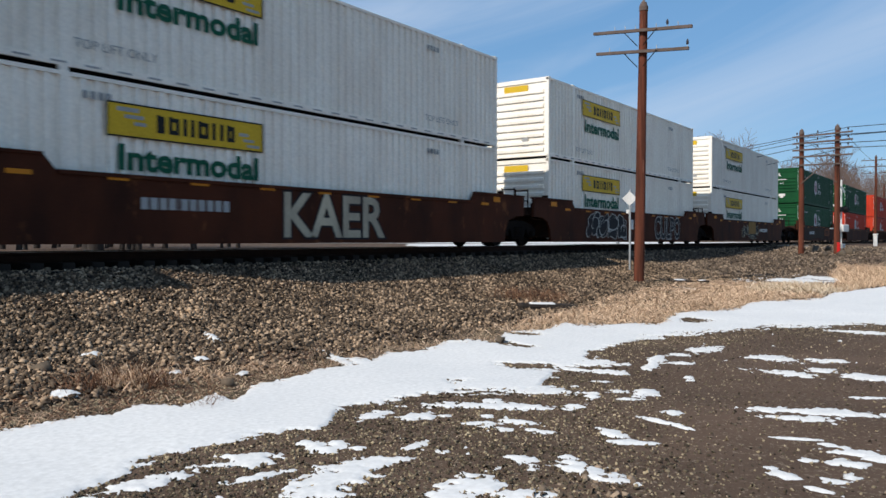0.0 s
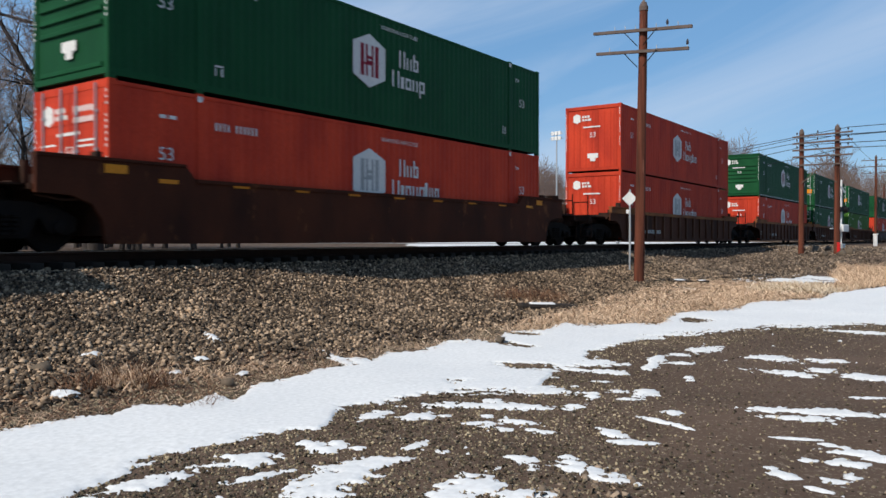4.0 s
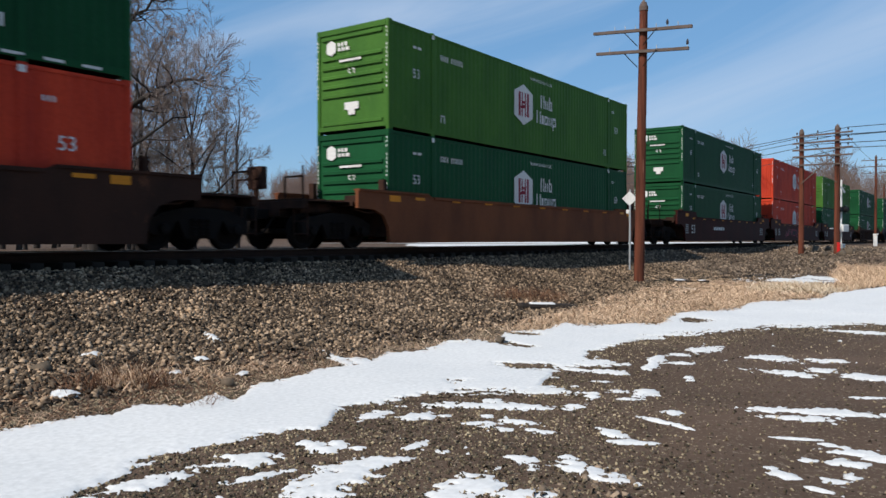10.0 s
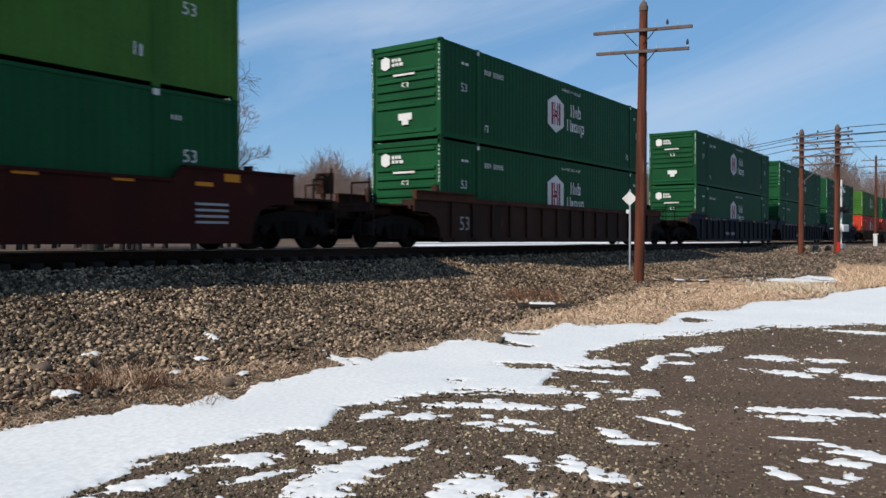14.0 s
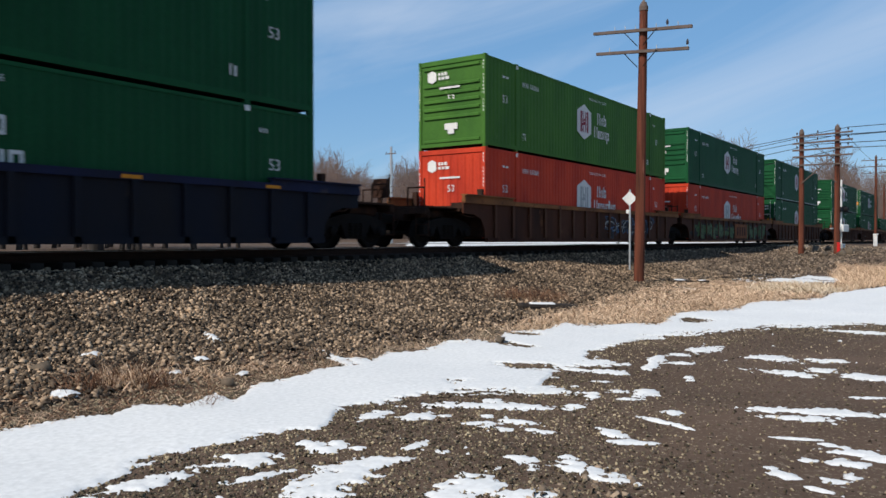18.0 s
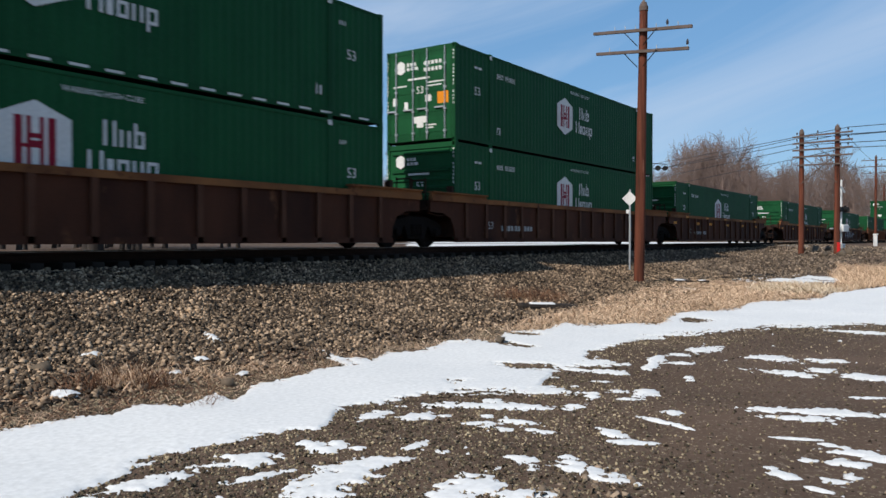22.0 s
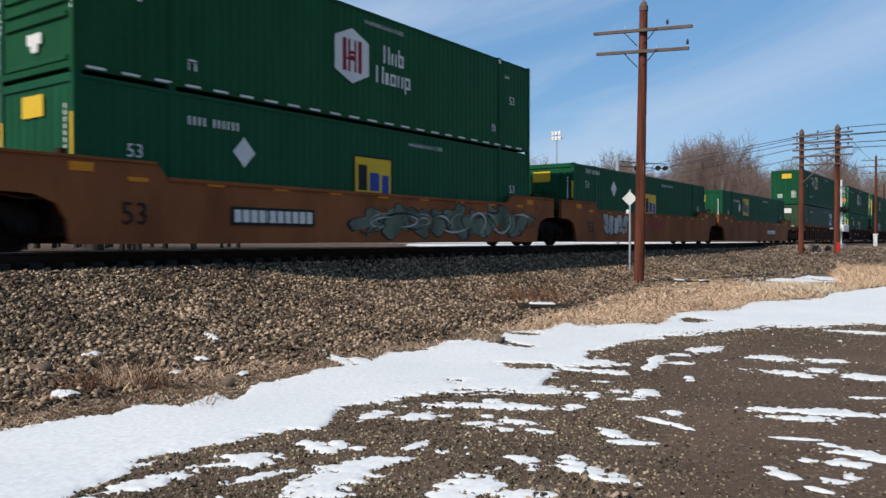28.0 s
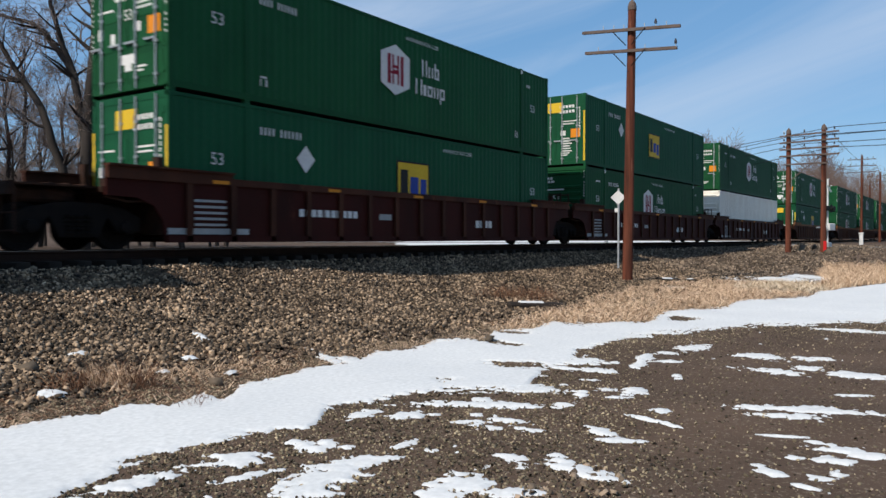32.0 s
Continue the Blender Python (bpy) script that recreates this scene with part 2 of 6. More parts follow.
M["weed"] = islands("red_brown_weed", (0.11, 0.05, 0.028), (0.25, 0.13, 0.07), 0.85, 4.0, 0.0)


# ---- mesh tools ----
class Shape:
    """A mesh in the making: points and faces."""

    def __init__(self):
        self.v, self.f = [], []

    def add(self, pts, faces):
        k = len(self.v)
        self.v += [tuple(p) for p in pts]
        self.f += [tuple(i + k for i in q) for q in faces]
        return self

    def box(self, x0, x1, y0, y1, z0, z1):
        return self.add([(x, y, z) for z in (z0, z1) for x, y in ((x0, y0), (x1, y0), (x1, y1), (x0, y1))],
                        [(3, 2, 1, 0), (4, 5, 6, 7), (0, 1, 5, 4), (1, 2, 6, 5), (2, 3, 7, 6), (3, 0, 4, 7)])

    def bevel_box(self, x0, x1, y0, y1, z0, z1, c=0.01):
        """A box with chamfered upright edges and a chamfered top."""
        ring = lambda a: [(x0 + a, y0), (x1 - a, y0), (x1, y0 + a), (x1, y1 - a), (x1 - a, y1), (x0 + a, y1), (x0, y1 - a), (x0, y0 + a)]
        inner = [(min(max(x, x0 + c), x1 - c), min(max(y, y0 + c), y1 - c)) for x, y in ring(c)]
        pts = [(x, y, z0) for x, y in ring(c)] + [(x, y, z1 - c) for x, y in ring(c)] + [(x, y, z1) for x, y in inner]
        fs = [tuple(range(7, -1, -1)), tuple(range(16, 24))]
        for a in (0, 8):
            fs += [(a + i, a + (i + 1) % 8, a + 8 + (i + 1) % 8, a + 8 + i) for i in range(8)]
        return self.add(pts, fs)

    def prism_y(self, outline, y0, y1):
        """An outline in x, z (counter-clockwise seen from -y) drawn out from y0 to y1."""
        n = len(outline)
        pts = [(x, y0, z) for x, z in outline] + [(x, y1, z) for x, z in outline]
        return self.add(pts, [tuple(range(n)), tuple(range(2 * n - 1, n - 1, -1))] + [(i + n, (i + 1) % n + n, (i + 1) % n, i) for i in range(n)])

    def prism_x(self, outline, x0, x1):
        n = len(outline)
        pts = [(x0, y, z) for y, z in outline] + [(x1, y, z) for y, z in outline]
        return self.add(pts, [tuple(range(n - 1, -1, -1)), tuple(range(n, 2 * n))] + [(i, (i + 1) % n, (i + 1) % n + n, i + n) for i in range(n)])

    def prism_z(self, outline, z0, z1):
        n = len(outline)
        pts = [(x, y, z0) for x, y in outline] + [(x, y, z1) for x, y in outline]
        return self.add(pts, [tuple(range(n - 1, -1, -1)), tuple(range(n, 2 * n))] + [(i, (i + 1) % n, (i + 1) % n + n, i + n) for i in range(n)])

    def tube(self, pts, radii, sides=8, caps=True):
        """A tapered tube along points."""
        pts = [Vector(p) for p in pts]
        rings = []
        for i, p in enumerate(pts):
            d = (pts[min(i + 1, len(pts) - 1)] - pts[max(i - 1, 0)]).normalized()
            u = d.cross(Vector((0, 0, 1)) if abs(d.z) < 0.9 else Vector((1, 0, 0))).normalized()
            w = d.cross(u)
            r = radii[i] if isinstance(radii, (list, tuple)) else radii
            rings.append([p + r * (math.cos(2 * math.pi * k / sides) * u + math.sin(2 * math.pi * k / sides) * w) for k in range(sides)])
        k = sides
        fs = [(i * k + j, i * k + (j + 1) % k, (i + 1) * k + (j + 1) % k, (i + 1) * k + j) for i in range(len(pts) - 1) for j in range(k)]
        if caps:
            fs += [tuple(range(k - 1, -1, -1)), tuple(range((len(pts) - 1) * k, len(pts) * k))]
        return self.add([q for r in rings for q in r], fs)

    def lathe_y(self, cx, cz, profile, sides=24):
        """A profile of (y, radius) turned round an axis along y."""
        n = len(profile)
        pts = [(cx + r * math.cos(2 * math.pi * k / sides), y, cz + r * math.sin(2 * math.pi * k / sides)) for y, r in profile for k in range(sides)]
        fs = [(i * sides + j, (i + 1) * sides + j, (i + 1) * sides + (j + 1) % sides, i * sides + (j + 1) % sides) for i in range(n - 1) for j in range(sides)]
        fs += [tuple(range(sides)), tuple(range(n * sides - 1, (n - 1) * sides - 1, -1))]
        return self.add(pts, fs)

    def mesh(self, name, material=None, smooth=False):
        me = bpy.data.meshes.new(name)
        me.from_pydata(self.v, [], self.f)
        if material:
            me.materials.append(M[material])
        if smooth:
            me.shade_smooth()
        me.update()
        return me


def part(name, shape, material, parent, label="", smooth=False):
    """One mesh under a thing or a part."""
    ob = new(name, shape.mesh(name, material, smooth) if isinstance(shape, Shape) else shape)
    ob.parent = parent
    return tagged(ob, label)


def soup(name, verts, faces, material, smooth=False):
    """A mesh of many loose triangles or quads from arrays."""
    me = bpy.data.meshes.new(name)
    k = faces.shape[1]
    me.vertices.add(len(verts))
    me.vertices.foreach_set("co", np.asarray(verts, np.float32).ravel())
    me.loops.add(faces.size)
    me.loops.foreach_set("vertex_index", faces.astype(np.int32).ravel())
    me.polygons.add(len(faces))
    me.polygons.foreach_set("loop_start", np.arange(0, faces.size, k, dtype=np.int32))
    me.polygons.foreach_set("loop_total", np.full(len(faces), k, np.int32))
    me.materials.append(M[material])
    me.update(calc_edges=True)
    me.validate()
    if smooth:
        me.shade_smooth()
    return me


LETTERS = {}


def lettering(text, height, bold=0.0):
    """A flat mesh of text in the built-in font, standing in the x, z plane and facing -y, its lower left corner at the origin."""
    key = (text, height, bold)
    if key not in LETTERS:
        cu = bpy.data.curves.new("lettering", "FONT")
        cu.body, cu.size, cu.resolution_u, cu.offset = text, height / 0.72, 3, bold
        ob = bpy.data.objects.new("lettering", cu)
        scene.collection.objects.link(ob)
        me = bpy.data.meshes.new_from_object(ob.evaluated_get(bpy.context.evaluated_depsgraph_get()))
        bpy.data.objects.remove(ob)
        me.transform(Matrix.Rotation(radians(90), 4, "X"))
        LETTERS[key] = me
    return LETTERS[key]


def write(name, text, height, x, y, z, material, parent, turn=0.0, wide=1.0, bold=0.0):
    """Text as a part. turn -90 makes it face -x."""
    me = lettering(text, height, bold).copy()
    me.transform(Matrix.Diagonal((wide, 1, 1, 1)))
    me.transform(pose(x, y, z, 0, 0, turn))
    me.materials.clear()
    me.materials.append(M[material])
    ob = new(name, me)
    ob.parent = parent
    return ob


def smooth_step(a, b, v):
    t = np.clip((v - a) / (b - a), 0, 1)
    return t * t * (3 - 2 * t)


# ---- ground ----
RAIL_Z, TRACK_Y = 1.28, 14.31


def wave(x, y, k, seed):
    """Cheap smooth noise from a few sines."""
    r = np.random.RandomState(seed)
    out = np.zeros_like(x, dtype=float)
    for i in range(7):
        a, p, s = r.uniform(0, 6.28), r.uniform(0, 6.28), r.uniform(0.5, 1.9)
        out += np.sin((x * math.cos(a) + y * math.sin(a)) * k * s + p) / 7
    return out


def ground_z(x, y):
    """Height of the ground: a low lot, a ballast bank with the track on it, and a raised road crossing further along."""
    x, y = np.asarray(x, float), np.asarray(y, float)
    lot = 0.02 * smooth_step(6.0, 10.4, y) + 0.025 * wave(x, y, 1.3, 3)
    lot = lot + smooth_step(34, 54, x) * (0.85 - lot * 0.6) * smooth_step(-40, 4, y)
    foot = 12.55 + .48 * smooth_step(7, 15, x) * (1 - smooth_step(50, 57, x))
    bank = 1.1 * np.exp(-np.clip(foot - y, 0, 40) / 1.9) + 0.02 * wave(x, y, 2.1, 6) * (1 - smooth_step(11, 12.5, y))
    crest = np.minimum(bank, .95 + .015 * wave(x, y, 3.0, 9) + .15 * smooth_step(55, 58, x))
    near = lot * (1 - np.clip(bank / 1.1, 0, 1)) ** (2.2 - 1.2 * smooth_step(50, 57, x)) + crest
    far = .97 + .13 * smooth_step(55, 58, x) - 0.02 * smooth_step(16.1, 17.2, y) + 0.03 * wave(x, y, 0.5, 5)
    rise = 10.0 * smooth_step(130, 330, np.hypot(x, y)) * smooth_step(17.5, 55, y) * smooth_step(-10, 120, x)
    return np.where(y < 14.3, near, far + rise)


def grid(name, xs, ys, material, lift=0.0):
    gx, gy = np.meshgrid(xs, ys)
    v = np.stack([gx, gy, ground_z(gx, gy) + lift], -1).reshape(-1, 3)
    nx, ny = len(xs), len(ys)
    i = (np.arange(ny - 1)[:, None] * nx + np.arange(nx - 1)[None, :]).ravel()
    return soup(name, v, np.stack([i, i + 1, i + nx + 1, i + nx], -1), material, True)


def steps(*parts):
    return np.unique(np.round(np.concatenate([np.arange(a, b, s) for a, b, s in parts]), 3))


ground = new("ground", grid("ground", steps((-2500, -100, 200), (-100, -10, 6), (-10, 34, 0.12), (34, 80, 1), (80, 400, 10), (400, 2501, 150)),
                            steps((-2500, -60, 200), (-60, -3, 4), (-3, 9, 0.1), (9, 17.5, 0.25), (17.5, 60, 2.5), (60, 400, 10), (400, 2501, 150)), "soil"))
tagged(ground, "brown gravelly lot and ballast bank beside the track", "ground", kind="structure")

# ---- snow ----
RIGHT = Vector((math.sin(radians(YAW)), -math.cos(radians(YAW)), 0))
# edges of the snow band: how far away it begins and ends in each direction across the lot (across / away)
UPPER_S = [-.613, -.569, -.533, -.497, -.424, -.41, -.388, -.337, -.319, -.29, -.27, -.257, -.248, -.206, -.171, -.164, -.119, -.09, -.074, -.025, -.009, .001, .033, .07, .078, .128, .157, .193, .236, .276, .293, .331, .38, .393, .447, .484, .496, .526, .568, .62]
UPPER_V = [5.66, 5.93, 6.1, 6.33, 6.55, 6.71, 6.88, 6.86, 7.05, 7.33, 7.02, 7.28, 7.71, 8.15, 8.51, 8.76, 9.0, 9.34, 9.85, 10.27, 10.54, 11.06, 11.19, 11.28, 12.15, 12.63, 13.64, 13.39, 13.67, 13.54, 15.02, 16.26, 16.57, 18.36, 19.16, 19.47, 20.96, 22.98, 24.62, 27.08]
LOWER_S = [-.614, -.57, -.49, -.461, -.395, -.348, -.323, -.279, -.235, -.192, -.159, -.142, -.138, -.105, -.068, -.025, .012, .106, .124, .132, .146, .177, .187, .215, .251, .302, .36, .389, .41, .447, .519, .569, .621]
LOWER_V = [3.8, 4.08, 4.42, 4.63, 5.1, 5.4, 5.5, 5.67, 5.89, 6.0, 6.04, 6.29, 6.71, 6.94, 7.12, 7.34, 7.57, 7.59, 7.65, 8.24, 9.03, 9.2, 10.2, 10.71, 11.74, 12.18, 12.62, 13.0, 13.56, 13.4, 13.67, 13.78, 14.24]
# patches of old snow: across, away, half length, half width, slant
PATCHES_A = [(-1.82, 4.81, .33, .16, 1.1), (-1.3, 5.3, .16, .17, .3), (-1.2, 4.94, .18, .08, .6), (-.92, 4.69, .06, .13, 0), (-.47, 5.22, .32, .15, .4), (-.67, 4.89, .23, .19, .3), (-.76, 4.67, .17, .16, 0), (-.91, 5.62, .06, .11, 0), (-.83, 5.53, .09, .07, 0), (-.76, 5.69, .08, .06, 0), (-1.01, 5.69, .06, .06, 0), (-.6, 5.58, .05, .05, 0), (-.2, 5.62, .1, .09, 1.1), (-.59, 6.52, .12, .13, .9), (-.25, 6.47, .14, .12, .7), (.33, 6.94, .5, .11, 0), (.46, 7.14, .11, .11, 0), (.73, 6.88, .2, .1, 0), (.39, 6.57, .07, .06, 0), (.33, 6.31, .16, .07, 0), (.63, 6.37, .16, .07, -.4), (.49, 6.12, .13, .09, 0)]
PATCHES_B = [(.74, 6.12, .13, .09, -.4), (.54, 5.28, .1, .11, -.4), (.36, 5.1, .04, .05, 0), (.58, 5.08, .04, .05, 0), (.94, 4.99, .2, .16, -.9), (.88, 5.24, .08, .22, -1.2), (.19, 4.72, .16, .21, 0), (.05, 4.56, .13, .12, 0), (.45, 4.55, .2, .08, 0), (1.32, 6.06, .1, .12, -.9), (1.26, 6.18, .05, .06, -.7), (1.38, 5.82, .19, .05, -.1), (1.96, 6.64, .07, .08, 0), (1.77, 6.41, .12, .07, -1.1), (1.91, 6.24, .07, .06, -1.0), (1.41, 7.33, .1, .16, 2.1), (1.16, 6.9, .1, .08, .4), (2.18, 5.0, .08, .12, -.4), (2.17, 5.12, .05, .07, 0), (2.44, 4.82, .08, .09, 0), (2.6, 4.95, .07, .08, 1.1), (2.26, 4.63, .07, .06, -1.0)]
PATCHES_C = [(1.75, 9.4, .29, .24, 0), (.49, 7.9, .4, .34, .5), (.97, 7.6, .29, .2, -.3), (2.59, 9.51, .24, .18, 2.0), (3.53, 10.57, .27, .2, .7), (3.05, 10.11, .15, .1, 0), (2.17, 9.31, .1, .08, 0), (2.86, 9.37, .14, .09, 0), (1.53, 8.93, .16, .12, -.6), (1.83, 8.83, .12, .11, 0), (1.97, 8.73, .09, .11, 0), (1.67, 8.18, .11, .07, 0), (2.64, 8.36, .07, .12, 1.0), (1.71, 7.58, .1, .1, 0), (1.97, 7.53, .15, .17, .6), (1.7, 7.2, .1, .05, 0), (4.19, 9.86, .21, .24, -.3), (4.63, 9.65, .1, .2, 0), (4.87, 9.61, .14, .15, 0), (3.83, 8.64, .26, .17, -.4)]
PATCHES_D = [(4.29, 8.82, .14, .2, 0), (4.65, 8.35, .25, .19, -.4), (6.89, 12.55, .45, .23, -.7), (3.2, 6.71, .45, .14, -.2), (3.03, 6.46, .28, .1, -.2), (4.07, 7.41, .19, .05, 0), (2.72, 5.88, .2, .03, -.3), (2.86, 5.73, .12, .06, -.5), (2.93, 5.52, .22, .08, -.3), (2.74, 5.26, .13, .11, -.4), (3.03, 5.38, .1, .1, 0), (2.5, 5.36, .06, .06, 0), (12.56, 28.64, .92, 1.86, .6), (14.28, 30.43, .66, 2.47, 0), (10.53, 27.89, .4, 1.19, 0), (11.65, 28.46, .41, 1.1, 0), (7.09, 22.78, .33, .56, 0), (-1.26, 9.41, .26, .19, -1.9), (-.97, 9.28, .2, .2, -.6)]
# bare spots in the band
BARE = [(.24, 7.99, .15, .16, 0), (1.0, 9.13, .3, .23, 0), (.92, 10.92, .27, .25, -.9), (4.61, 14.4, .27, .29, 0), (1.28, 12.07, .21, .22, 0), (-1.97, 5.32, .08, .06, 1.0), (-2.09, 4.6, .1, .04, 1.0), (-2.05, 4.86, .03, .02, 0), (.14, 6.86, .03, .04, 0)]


def rough_noise(x, y, k, seed):
    return 0.5 * wave(x, y, k, seed) + 0.3 * wave(x, y, k * 2.3, seed + 1) + 0.2 * wave(x, y, k * 5.1, seed + 2)


def ragged(x, y, k, seed):
    """Finer, rougher noise with streaks along one way."""
    u, v = x * RIGHT.x + y * RIGHT.y, -x * RIGHT.y + y * RIGHT.x
    return (wave(u * .7, v * 1.5, k, seed) + .7 * wave(u, v * 1.3, k * 2.1, seed + 1) + .5 * wave(u, v, k * 4.3, seed + 2) + .35 * wave(u, v, k * 9.1, seed + 3)) * .9


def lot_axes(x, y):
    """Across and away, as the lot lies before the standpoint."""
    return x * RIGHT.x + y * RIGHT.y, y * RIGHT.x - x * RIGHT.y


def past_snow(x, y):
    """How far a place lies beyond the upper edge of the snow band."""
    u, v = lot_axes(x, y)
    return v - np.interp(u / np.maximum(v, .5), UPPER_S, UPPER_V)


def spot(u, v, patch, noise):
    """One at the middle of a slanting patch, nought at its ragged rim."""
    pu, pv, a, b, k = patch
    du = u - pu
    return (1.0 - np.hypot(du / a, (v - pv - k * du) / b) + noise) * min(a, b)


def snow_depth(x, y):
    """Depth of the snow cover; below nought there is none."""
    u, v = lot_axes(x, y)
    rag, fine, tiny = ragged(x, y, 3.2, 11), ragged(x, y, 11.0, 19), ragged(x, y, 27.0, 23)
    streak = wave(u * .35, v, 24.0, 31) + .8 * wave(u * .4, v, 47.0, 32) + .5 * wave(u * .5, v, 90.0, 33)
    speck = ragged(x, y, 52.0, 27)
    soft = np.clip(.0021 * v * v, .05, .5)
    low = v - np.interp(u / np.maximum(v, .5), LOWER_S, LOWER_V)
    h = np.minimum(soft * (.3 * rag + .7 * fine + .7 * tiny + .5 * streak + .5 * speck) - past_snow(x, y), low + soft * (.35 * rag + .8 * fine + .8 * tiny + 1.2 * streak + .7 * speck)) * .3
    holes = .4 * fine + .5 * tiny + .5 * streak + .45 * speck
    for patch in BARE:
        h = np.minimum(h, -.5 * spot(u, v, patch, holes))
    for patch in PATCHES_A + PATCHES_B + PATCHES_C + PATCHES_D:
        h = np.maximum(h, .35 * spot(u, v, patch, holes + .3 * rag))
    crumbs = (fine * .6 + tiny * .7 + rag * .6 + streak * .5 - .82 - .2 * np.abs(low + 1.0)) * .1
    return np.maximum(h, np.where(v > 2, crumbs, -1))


def snow_mesh(name, xs, ys, depth, thick, lift=0.0):
    gx, gy = np.meshgrid(xs, ys)
    d = depth(gx, gy)
    top = np.where(d > 0, np.minimum(d, thick) * (1 - 0.3 * np.minimum(d, thick) / thick), np.maximum(d, -0.03)) + 0.006 * wave(gx, gy, 3.0, 41) * (d > .03)
    v = np.stack([gx, gy, ground_z(gx, gy) + top + lift], -1).reshape(-1, 3)
    nx, ny = len(xs), len(ys)
    i = (np.arange(ny - 1)[:, None] * nx + np.arange(nx - 1)[None, :]).ravel()
    f = np.stack([i, i + 1, i + nx + 1, i + nx], -1)
    keep = (d.ravel()[f] > 0).any(1)
    f = f[keep]
    used, inv = np.unique(f, return_inverse=True)
    return soup(name, v[used], inv.reshape(f.shape), "snow", True)


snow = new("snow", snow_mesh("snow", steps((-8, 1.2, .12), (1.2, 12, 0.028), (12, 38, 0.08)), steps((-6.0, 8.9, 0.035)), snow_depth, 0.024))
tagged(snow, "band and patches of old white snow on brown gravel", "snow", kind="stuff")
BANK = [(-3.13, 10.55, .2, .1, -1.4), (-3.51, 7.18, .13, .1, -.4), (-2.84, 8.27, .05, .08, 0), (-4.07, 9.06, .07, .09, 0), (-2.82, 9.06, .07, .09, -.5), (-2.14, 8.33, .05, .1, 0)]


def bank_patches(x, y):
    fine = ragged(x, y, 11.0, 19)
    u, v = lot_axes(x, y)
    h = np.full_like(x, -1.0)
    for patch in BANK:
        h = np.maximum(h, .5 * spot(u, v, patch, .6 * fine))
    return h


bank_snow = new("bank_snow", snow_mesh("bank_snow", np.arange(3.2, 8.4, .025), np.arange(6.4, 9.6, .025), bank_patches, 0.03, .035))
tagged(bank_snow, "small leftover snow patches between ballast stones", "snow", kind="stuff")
far_snow = new("snow_field", snow_mesh("snow_field", np.arange(-40, 300, 1.5), np.arange(24, 200, 1.2),
                                       lambda x, y: 0.02 + 0.5 * rough_noise(x, y, 0.16, 51) + .3 * smooth_step(-8, 10, x * .8 - y) - .5 * smooth_step(8, -8, x * .8 - y) - .3 * smooth_step(60, 200, y) - 1.2 * smooth_step(115, 150, np.hypot(x, y)), 0.05))
tagged(far_snow, "thin snow on the field beyond the track", "snow", kind="stuff")

# ---- loose stone ----
BLOCK = np.array([(-1, -1, -1), (1, -1, -1), (1, 1, -1), (-1, 1, -1), (-1, -1, 1), (1, -1, 1), (1, 1, 1), (-1, 1, 1)], float)
BLOCK_F = np.array([(4, 5, 6, 7), (0, 1, 5, 4), (1, 2, 6, 5), (2, 3, 7, 6), (3, 0, 4, 7)])


def scatter_stones(x, y, z, size, seed, flat=0.75):
    """Angular stones, each a skewed, tumbled block."""
    r = np.random.RandomState(seed)
    n = len(x)
    v = BLOCK[None] * (1 + r.uniform(-0.45, 0.25, (n, 8, 3))) * np.stack([r.uniform(.7, 1.3, n), r.uniform(.6, 1.1, n), r.uniform(.4, .9, n) * flat / .75], -1)[:, None]
    q = r.normal(size=(n, 4)) * np.array([1.0, .45, .45, 1.0])
    q /= np.linalg.norm(q, axis=1)[:, None]
    w, a, b, c = q.T
    rot = np.stack([1 - 2 * (b * b + c * c), 2 * (a * b - c * w), 2 * (a * c + b * w), 2 * (a * b + c * w), 1 - 2 * (a * a + c * c), 2 * (b * c - a * w),
                    2 * (a * c - b * w), 2 * (b * c + a * w), 1 - 2 * (a * a + b * b)], -1).reshape(n, 3, 3)
    v = np.einsum("nij,nkj->nki", rot, v) * (size[:, None, None] * 0.5) + np.stack([x, y, z], -1)[:, None]
    f = BLOCK_F[None] + (np.arange(n) * 8)[:, None, None]
    return v.reshape(-1, 3), f.reshape(-1, 4)


def strew(name, n, x_range, y_range, size, seed, material, label, keep=None, sink=0.2, flat=0.75, power=1.0):
    r = np.random.RandomState(seed)
    x = x_range[0] + (x_range[1] - x_range[0]) * r.uniform(0, 1, n) ** power
    y = r.uniform(*y_range, n)
    if keep is not None:
        k = keep(x, y, r)
        x, y = x[k], y[k]
    s = size[0] + (size[1] - size[0]) * r.uniform(0, 1, len(x)) ** 2.0
    v, f = scatter_stones(x, y, ground_z(x, y) + s * (sink + r.uniform(-.35, .4, len(x))), s, seed + 1, flat)
    ob = new(name, soup(name, v, f, material))
    return tagged(ob, label, "gravel", kind="stuff")


def in_view(x, y, r=None):
    a = np.degrees(np.arctan2(y, x))
    return (a > 3) & (a < 68) & (x > 0)


